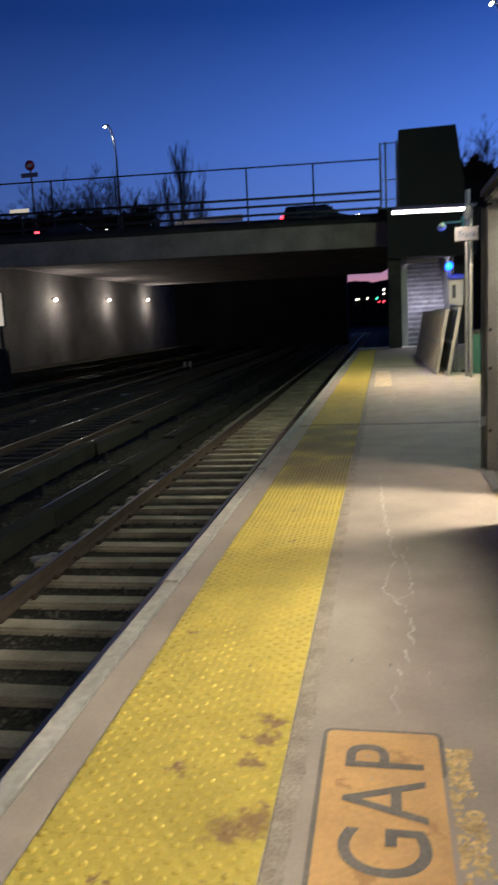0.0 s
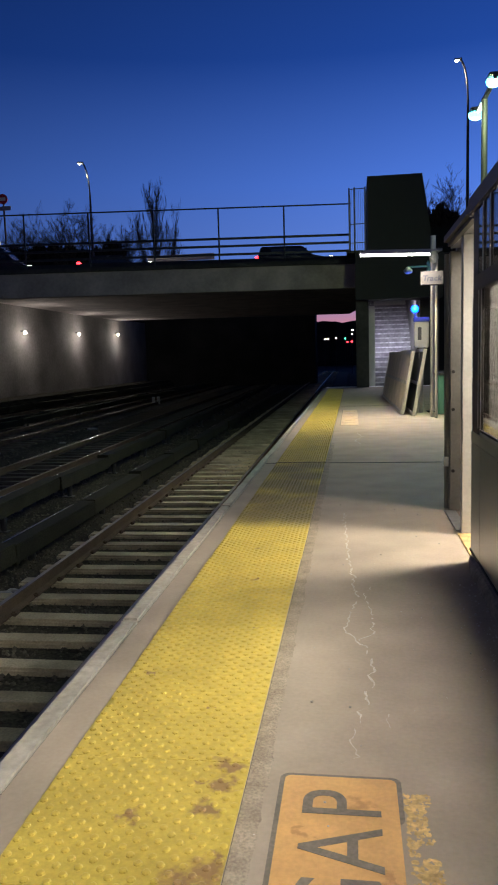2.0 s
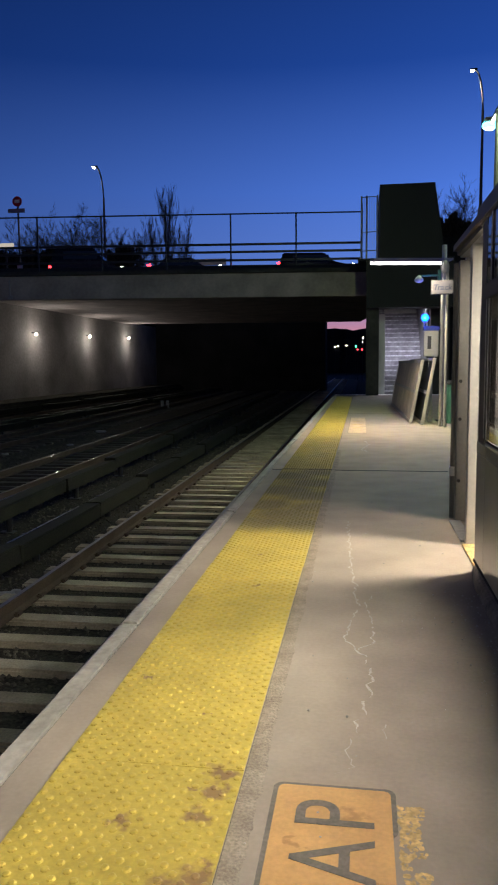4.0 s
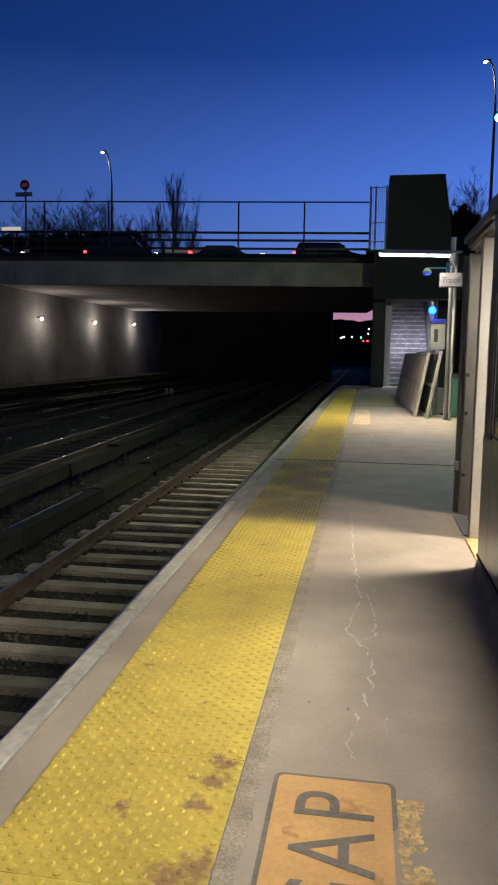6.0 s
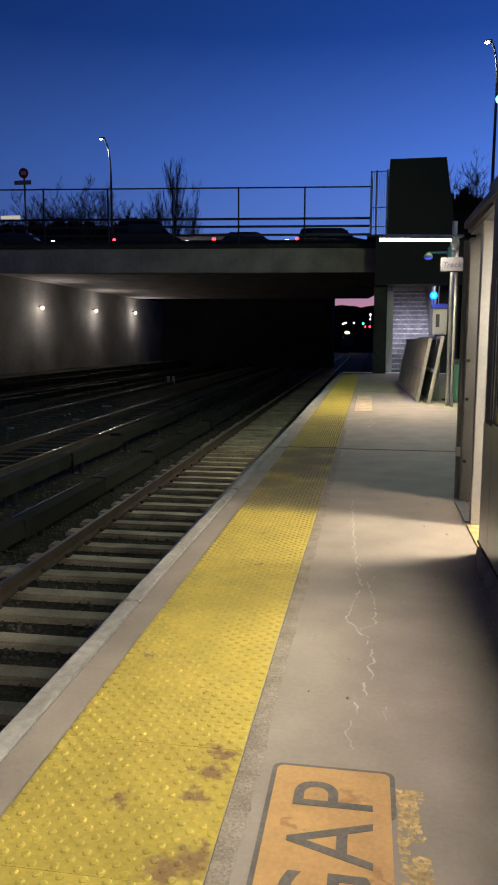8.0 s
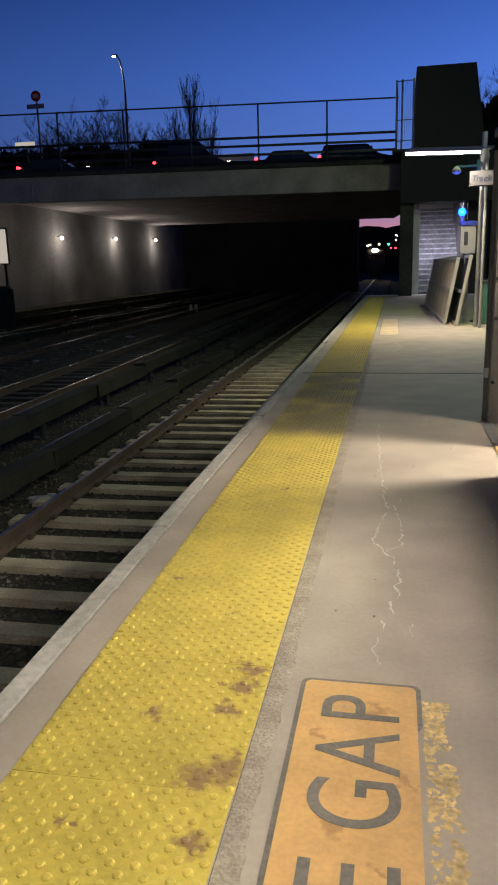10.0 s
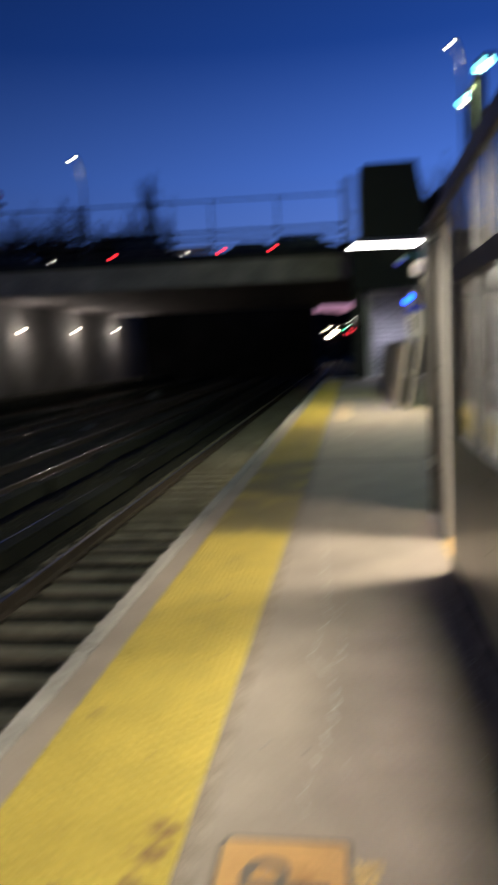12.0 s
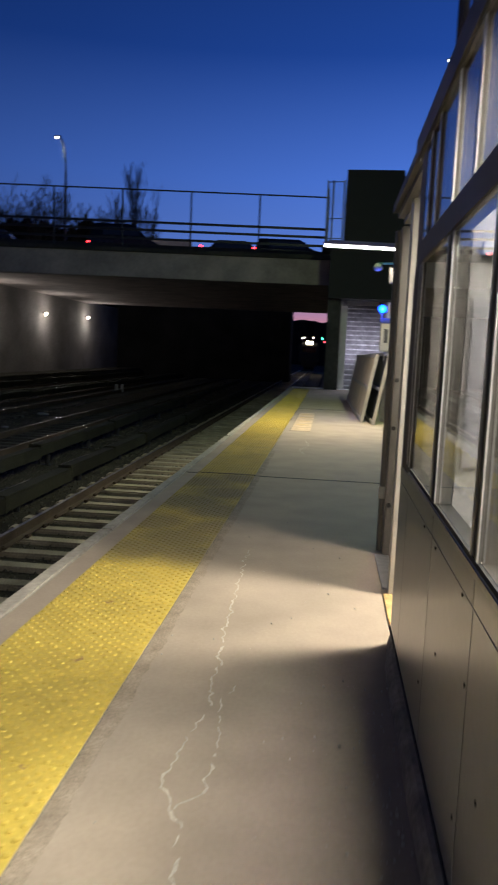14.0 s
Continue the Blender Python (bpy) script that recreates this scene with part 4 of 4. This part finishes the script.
# ---- street furniture beyond the bridge ----
def street_lamp(x, y, z0, z1, arm, label):
    t = thing("street_lamp", label, "street lamp", (x, y, z0), group="street lamps")
    h = z1 - z0
    part("shaft", rod(bmesh.new(), (0, 0, 0), (0, 0, h - 2.2), 0.11, 0.07), STEEL_DARK, t)
    b = bmesh.new()
    prev = Vector((0, 0, h - 2.2))
    for k in range(1, 7):
        q = k / 6
        p2 = Vector((arm * q ** 1.7, 0, h - 2.2 + 2.2 * math.sin(q * math.pi / 2)))
        rod(b, prev, p2, 0.055)
        prev = p2
    part("arm", b, STEEL_DARK, t)
    part("head", bx(arm - 0.26, arm + 0.16, -0.10, 0.10, h - 0.01, h + 0.07, bevel=0.02), STEEL_DARK, t)
    part("lens", ball(bmesh.new(), (arm - 0.12, 0, h - 0.05), 0.115, sz=0.6), G_STREET, t, "glowing warm lens")
    return t


street_lamp(-17.37, 52, 6.0, 15.42, -0.54, "tall curved street lamp glowing beyond the bridge fence")
street_lamp(7.62, 45, 6.0, 17.73, -0.5, "tall street lamp on the road above the station")
rs = thing("round_sign", "round red sign on a tall post beyond the bridge", "road sign", (-23.9, 52, 6.0))
part("post", rod(bmesh.new(), (0, 0, 0), (0, 0, 7.4), 0.07), STEEL_DARK, rs)
part("disc", rod(bmesh.new(), (0, -0.12, 7.25), (0, -0.06, 7.25), 0.36, n=24), SIGN_RED, rs, "red disc")
part("emblem", bx(-0.2, 0.2, -0.128, -0.121, 7.13, 7.37), WHITE, rs)
part("name_board", bx(-0.75, 0.55, -0.08, -0.04, 6.45, 6.75), GALV, rs)
part("lower_plate", bx(-0.2, 0.2, -0.1, -0.06, 2.1, 2.7), WHITE, rs)
part("lower_plate", bx(-0.2, 0.2, -0.1, -0.06, 1.3, 1.9), WHITE, rs)
ls = thing("lit_road_sign", "pale lit sign on a post beyond the bridge", "road sign", (-27.0, 56, 5.6))
part("post", rod(bmesh.new(), (0, 0.1, 0), (0, 0.1, 5.0), 0.08), STEEL_DARK, ls)
part("board", bx(-0.9, 0.7, -0.05, 0.05, 5.0, 5.42, bevel=0.02), G_PANEL, ls, "glowing pale board")


# ---- bare trees ----
def tree(x, y, z, h, spread, seed, label, n0=6, rise=0.25, twig=0.018):
    """A bare tree: a tapered trunk, limbs and several orders of finer twigs."""
    t = thing("bare_tree", label, "tree", (x, y, z), group="bare trees")
    r = random.Random(seed)
    trunk, crown = ([], []), ([], [])

    def limb(store, p, q, ra, rb):
        vs, fs = store
        u = (q - p).orthogonal().normalized()
        w = (q - p).normalized().cross(u)
        k = len(vs)
        for a, rad in ((p, ra), (q, rb)):
            for g in range(5 if store is trunk else 3):
                an = 2 * math.pi * g / (5 if store is trunk else 3)
                vs.append(tuple(a + (u * math.cos(an) + w * math.sin(an)) * rad))
        n = (len(vs) - k) // 2
        for g in range(n):
            fs.append((k + g, k + (g + 1) % n, k + n + (g + 1) % n, k + n + g))

    def grow(p, d, ln, rad, depth):
        bend = Vector((r.uniform(-1, 1), r.uniform(-1, 1), r.uniform(-0.3, 0.6))) * 0.12
        mid = p + (d + bend).normalized() * ln * 0.5
        q = mid + (d - bend * 0.5 + Vector((0, 0, 0.12 * depth))).normalized() * ln * 0.5
        limb(crown if depth else trunk, p, mid, rad, rad * 0.75)
        limb(crown if depth else trunk, mid, q, rad * 0.75, rad * 0.4)
        if depth >= 4:
            return
        for _ in range((n0, 6, 5, 5)[depth]):
            s = r.uniform(0.2, 1.0)
            base = p + (mid - p) * (2 * s) if s < 0.5 else mid + (q - mid) * (2 * s - 1)
            nd = (d * 0.7 + Vector((r.uniform(-1, 1) * spread, r.uniform(-1, 1) * spread, r.uniform(-0.15, 0.5) + rise))).normalized()
            grow(base, nd, ln * r.uniform(0.34, 0.60), max(twig, rad * 0.45), depth + 1)
    grow(Vector((0, 0, 0)), Vector((0, 0, 1)), h * 0.68, h * 0.007, 0)
    for name, (vs, fs), lab in (("trunk", trunk, ""), ("crown", crown, "leafless tangle of branches")):
        me = bpy.data.meshes.new(name)
        me.from_pydata(vs, [], fs)
        me.materials.append(BARK)
        o = new(name, me)
        o.parent = t
        tagged(o, lab)
    return t


tree(-17.6, 70, 6, 10.6, 0.40, 11, "tall bare tree against the dusk sky", 24, 0.55, 0.008)
tree(-16.2, 71, 6, 8.6, 0.42, 12, "smaller bare tree beside a tall one", 18, 0.45, 0.008)
tree(-19.0, 72, 6, 8.2, 0.42, 13, "smaller bare tree beside a tall one", 18, 0.45, 0.008)
for k, (x, h) in enumerate(((-27.2, 9.6), (-25.6, 9.8), (-23.8, 9.0), (-22.0, 8.6), (-20.4, 8.2), (-29.0, 8.6), (-31.2, 8.2), (-33.6, 8.0), (-36.5, 7.6), (6.4, 9.4), (8.0, 9.8), (9.8, 9.6), (11.8, 9.8), (14.2, 9.4))):
    tree(x, 68 + 3 * math.sin(k * 2.2), 5.5, h * 0.97, 0.75, 30 + k, "bushy bare tree dark against the sky", 22, 0.05, 0.010)


def hedge(x0, x1, y, z0, z1, seed, n):
    """A mass of small tilted leaf-and-twig tufts, thick below and ragged along a lumpy top."""
    r = np.random.RandomState(seed)
    vs, fs = [], []
    for _ in range(n):
        x = r.uniform(x0, x1)
        top = z0 + (z1 - z0) * (0.72 + 0.26 * noise.noise((x * 0.33, seed, 0)) + 0.12 * noise.noise((x * 1.3, seed, 4)))
        z = z0 + (top - z0) * r.rand() ** 0.6
        s = r.uniform(0.05, 0.19) * (1.25 - 0.5 * (z - z0) / (z1 - z0))
        at = np.array((x, y + r.uniform(-1.2, 1.2), z))
        d = r.normal(0, 1, (6, 3)) * s * np.array((0.8, 0.8, 1.3))
        k = len(vs)
        vs += [tuple(at + q) for q in d]
        fs += [(k, k + 1, k + 2), (k, k + 2, k + 3), (k, k + 3, k + 4), (k + 1, k + 5, k + 2), (k + 3, k + 5, k + 4), (k, k + 5, k + 3)]
    me = bpy.data.meshes.new("dark_shrubs")
    me.from_pydata(vs, [], fs)
    me.materials.append(TREELINE)
    o = new("dark_shrubs", me)
    tagged(o, "dark leafless shrubs massed behind the bridge road", "shrubs", kind="stuff")
    return o


hedge(-40, -19.5, 66, 6, 14.0, 4, 16000)
hedge(5.2, 18, 62, 8.0, 13.8, 6, 9000)
hedge(-19.5, -10, 66, 6, 9.4, 5, 4000)
fb = thing("sign_board", "long pale board beyond the bridge rails", "sign board", (-12.8, 60, 6.1))
part("board", bx(-2.8, 2.8, 0, 0.1, 3.3, 3.8), GALV, fb)
for x in (-2.4, 2.4):
    part("post", rod(bmesh.new(), (x, 0.15, -0.9), (x, 0.15, 3.8), 0.06), STEEL_DARK, fb)


# ---- cars on the bridge ----
def car(label, paint, length, height, boxy):
    c = thing("car", label, "car", group="cars on the bridge")
    b = bmesh.new()
    L, H = length, height
    prof = [(0.0, 0.35), (0.0, 0.95), (0.12 * L if not boxy else 0.03 * L, H * 0.66), (0.22 * L if not boxy else 0.07 * L, H), (0.60 * L, H), (0.74 * L, H * 0.66), (L * 0.97, 0.85), (L, 0.55), (L, 0.32)]
    sides = []
    for y in (-0.85, 0.85):
        sides.append([b.verts.new((x, y * (0.86 if z > H * 0.8 else 1), z)) for x, z in prof])
    n = len(prof)
    for k in range(n):
        b.faces.new((sides[0][k], sides[1][k], sides[1][(k + 1) % n], sides[0][(k + 1) % n]))
    b.faces.new(sides[0])
    b.faces.new(list(reversed(sides[1])))
    bmesh.ops.recalc_face_normals(b, faces=b.faces)
    bmesh.ops.bevel(b, geom=list(b.edges), offset=0.06, segments=2, affect="EDGES", clamp_overlap=True)
    part("body", b, paint, c)
    part("side_window", bx(0.2 * L, 0.66 * L, -0.862, -0.80, H * 0.68, H * 0.9), CAR_GLASS, c)
    for x in (0.18 * L, 0.80 * L):
        for y in (-0.80, 0.80):
            part("wheel", rod(bmesh.new(), (x, y - 0.1, 0.33), (x, y + 0.1, 0.33), 0.33, n=18), RUBBER, c)
    for y in (-0.68, 0.68):
        part("tail_light", bx(-0.03, 0.16, y - 0.19, y + 0.19, 0.90, 1.06, bevel=0.02), G_TAIL, c, "glowing red tail light")
        part("headlight", bx(L - 0.22, L + 0.03, y - 0.19, y + 0.19, 0.80, 0.94, bevel=0.02), G_HEAD, c, "glowing headlight")
    return c


CARS = [car("dark estate car with red tail lights on the bridge", CAR_DARK, 4.6, 1.62, True), car("dark saloon car with red tail lights on the bridge", CAR_GREY, 4.5, 1.42, False),
        car("tall dark van with lit lamps on the bridge", CAR_DARK, 4.5, 2.1, True), car("dark car with lit lamps waiting on the bridge", CAR_GREY, 4.4, 1.5, False)]


# ---- train ----
def train_thing():
    t = thing("train", "approaching train with bright warm headlights", "train")
    b = bx(-1.5, 1.5, 0, 60, 1.0, 4.1, bevel=0.25)
    part("body", b, STEEL_DARK, t, "dark steel car body")
    part("cab_front", bx(-1.3, 1.3, -0.06, 0.0, 1.1, 3.6, bevel=0.02), STEEL_DARK, t)
    part("windscreen", bx(-1.0, 1.0, -0.075, -0.061, 2.6, 3.4), CAR_GLASS, t)
    for x in (-0.2, 0.2):
        part("headlight", ball(bmesh.new(), (x, -0.04, 4.0), 0.24, sy=0.2), G_TRAIN, t, "glowing headlight")
    for y in (3, 8, 18, 24, 34, 40, 52, 57):
        part("wheelset", rod(bmesh.new(), (-0.8, y, 0.46), (0.8, y, 0.46), 0.46, n=18), STEEL_DARK, t)
    part("underframe", bx(-1.2, 1.2, 0.3, 59.6, 0.5, 1.0), STEEL_DARK, t)
    return t


TRAIN = train_thing()

# ---- far signals and lights ----
for x, z, r, m, lab in ((-0.1, 4.15, 0.13, G_GREEN, "far green railway signal lamp on a mast"), (0.25, 3.6, 0.12, G_RED, "far red railway signal lamp on a mast"), (0.95, 3.6, 0.13, G_RED, "far red railway signal lamp on a mast"),
                        (-3.4, 4.1, 0.10, G_HEAD, "far pale lamp on a mast by the line"), (-2.95, 4.2, 0.09, G_STREET, "far warm lamp on a mast by the line"), (-1.6, 4.25, 0.09, G_STREET, "far warm lamp on a mast by the line"),
                        (1.05, 5.5, 0.11, G_HEAD, "far pale lamp on a mast by the line"), (1.0, 4.8, 0.08, G_HEAD, "far pale lamp on a mast by the line")):
    s = thing("signal_mast", lab, "signal", (x, 122, -1.6), group="far signals")
    part("mast", rod(bmesh.new(), (0, 0.3, 0), (0, 0.3, z + 1.6), 0.022), BLACK_PANEL, s)
    part("lamp", ball(bmesh.new(), (0, 0, z + 1.6), r), m, s, "glowing lamp")
for x in (-11.33, -11.0):
    t = thing("marker_post", "short pale marker post standing between the far tracks", "post", (x, 44.65, -1.42), group="marker posts")
    part("post", bx(-0.09, 0.09, -0.06, 0.06, 0.0, 0.5, bevel=0.02), OFFWHITE, t)
    part("cap", bx(-0.1, 0.1, -0.07, 0.07, 0.5, 0.54, bevel=0.01), GALV, t)


# ---- litter along the tracks ----
def litter(x, y, size, seed):
    """A crumpled scrap: a sphere of few faces, dented at random."""
    bm = bmesh.new()
    bmesh.ops.create_icosphere(bm, subdivisions=2, radius=size)
    for v in bm.verts:
        q = 1 + 0.55 * noise.noise(v.co * (2.2 / size) + Vector((seed, 0, 0)))
        v.co = Vector((v.co.x * q * 1.5, v.co.y * q, v.co.z * q * 0.45))
    o = solo("litter", bm, PAPER, "crumpled pale scrap of litter on the ballast", "litter", group="litter on the tracks")
    o.location = (x, y, -1.40 + size * 0.3)
    return o


PAPER = mat("dirty_paper", (0.26, 0.26, 0.27), 0.7, grain=0.25, grain_scale=30, stain=0.3, stain_scale=9)
for k, (x, y, size) in enumerate(((-3.19, 8.09, 0.10), (-3.10, 8.24, 0.07), (-3.02, 8.0, 0.05), (-4.25, 14.6, 0.11), (-3.0, 10.9, 0.07), (-9.57, 28.8, 0.14), (-9.9, 21.3, 0.08), (-8.9, 24.0, 0.09), (-13.5, 37.4, 0.16), (-5.9, 17.2, 0.10))):
    litter(x, y, size, 3.7 * k)


# ---- motion ----
def motions():
    lane = 12.5

    def on_bridge(u):
        return BR @ pose(u, lane, 6.1)
    for c, rows in zip(CARS, (
            ((0, -4.3), (1.5, -4.2), (3, -3.75), (5.5, -3.15), (6.5, -2.95), (9.5, -2.9), (11, -2.9), (14, -2.9)),
            ((0, -18.5), (1.5, -15.4), (3, -12.45), (5.5, -9.4), (6.5, -8.6), (9.5, -6.7), (10, -6.35), (12, -5.85), (14, -5.85)),
            ((0, -29), (3, -18.5), (6.5, -14.7), (9.5, -12.2), (10, -12.05), (14, -12.05)),
            ((0, -38), (3, -27), (6.5, -22.4), (9.5, -20.0), (10, -19.9), (14, -19.3)))):
        walk(c, [(t, on_bridge(u)) for t, u in rows])
    walk(TRAIN, [(0, pose(-11.8, 400, -0.6, 0, 0, 1.9)), (7.2, pose(-6.4, 240, -0.6, 0, 0, 1.9)), (9.3, pose(-2.5, 130, -0.7, 0, 0, 1.5)),
                 (10.5, pose(-2.2, 122, -0.7, 0, 0, 1.2)), (14, pose(-1.85, 112, -0.8, 0, 0, 1.0))])


motions()
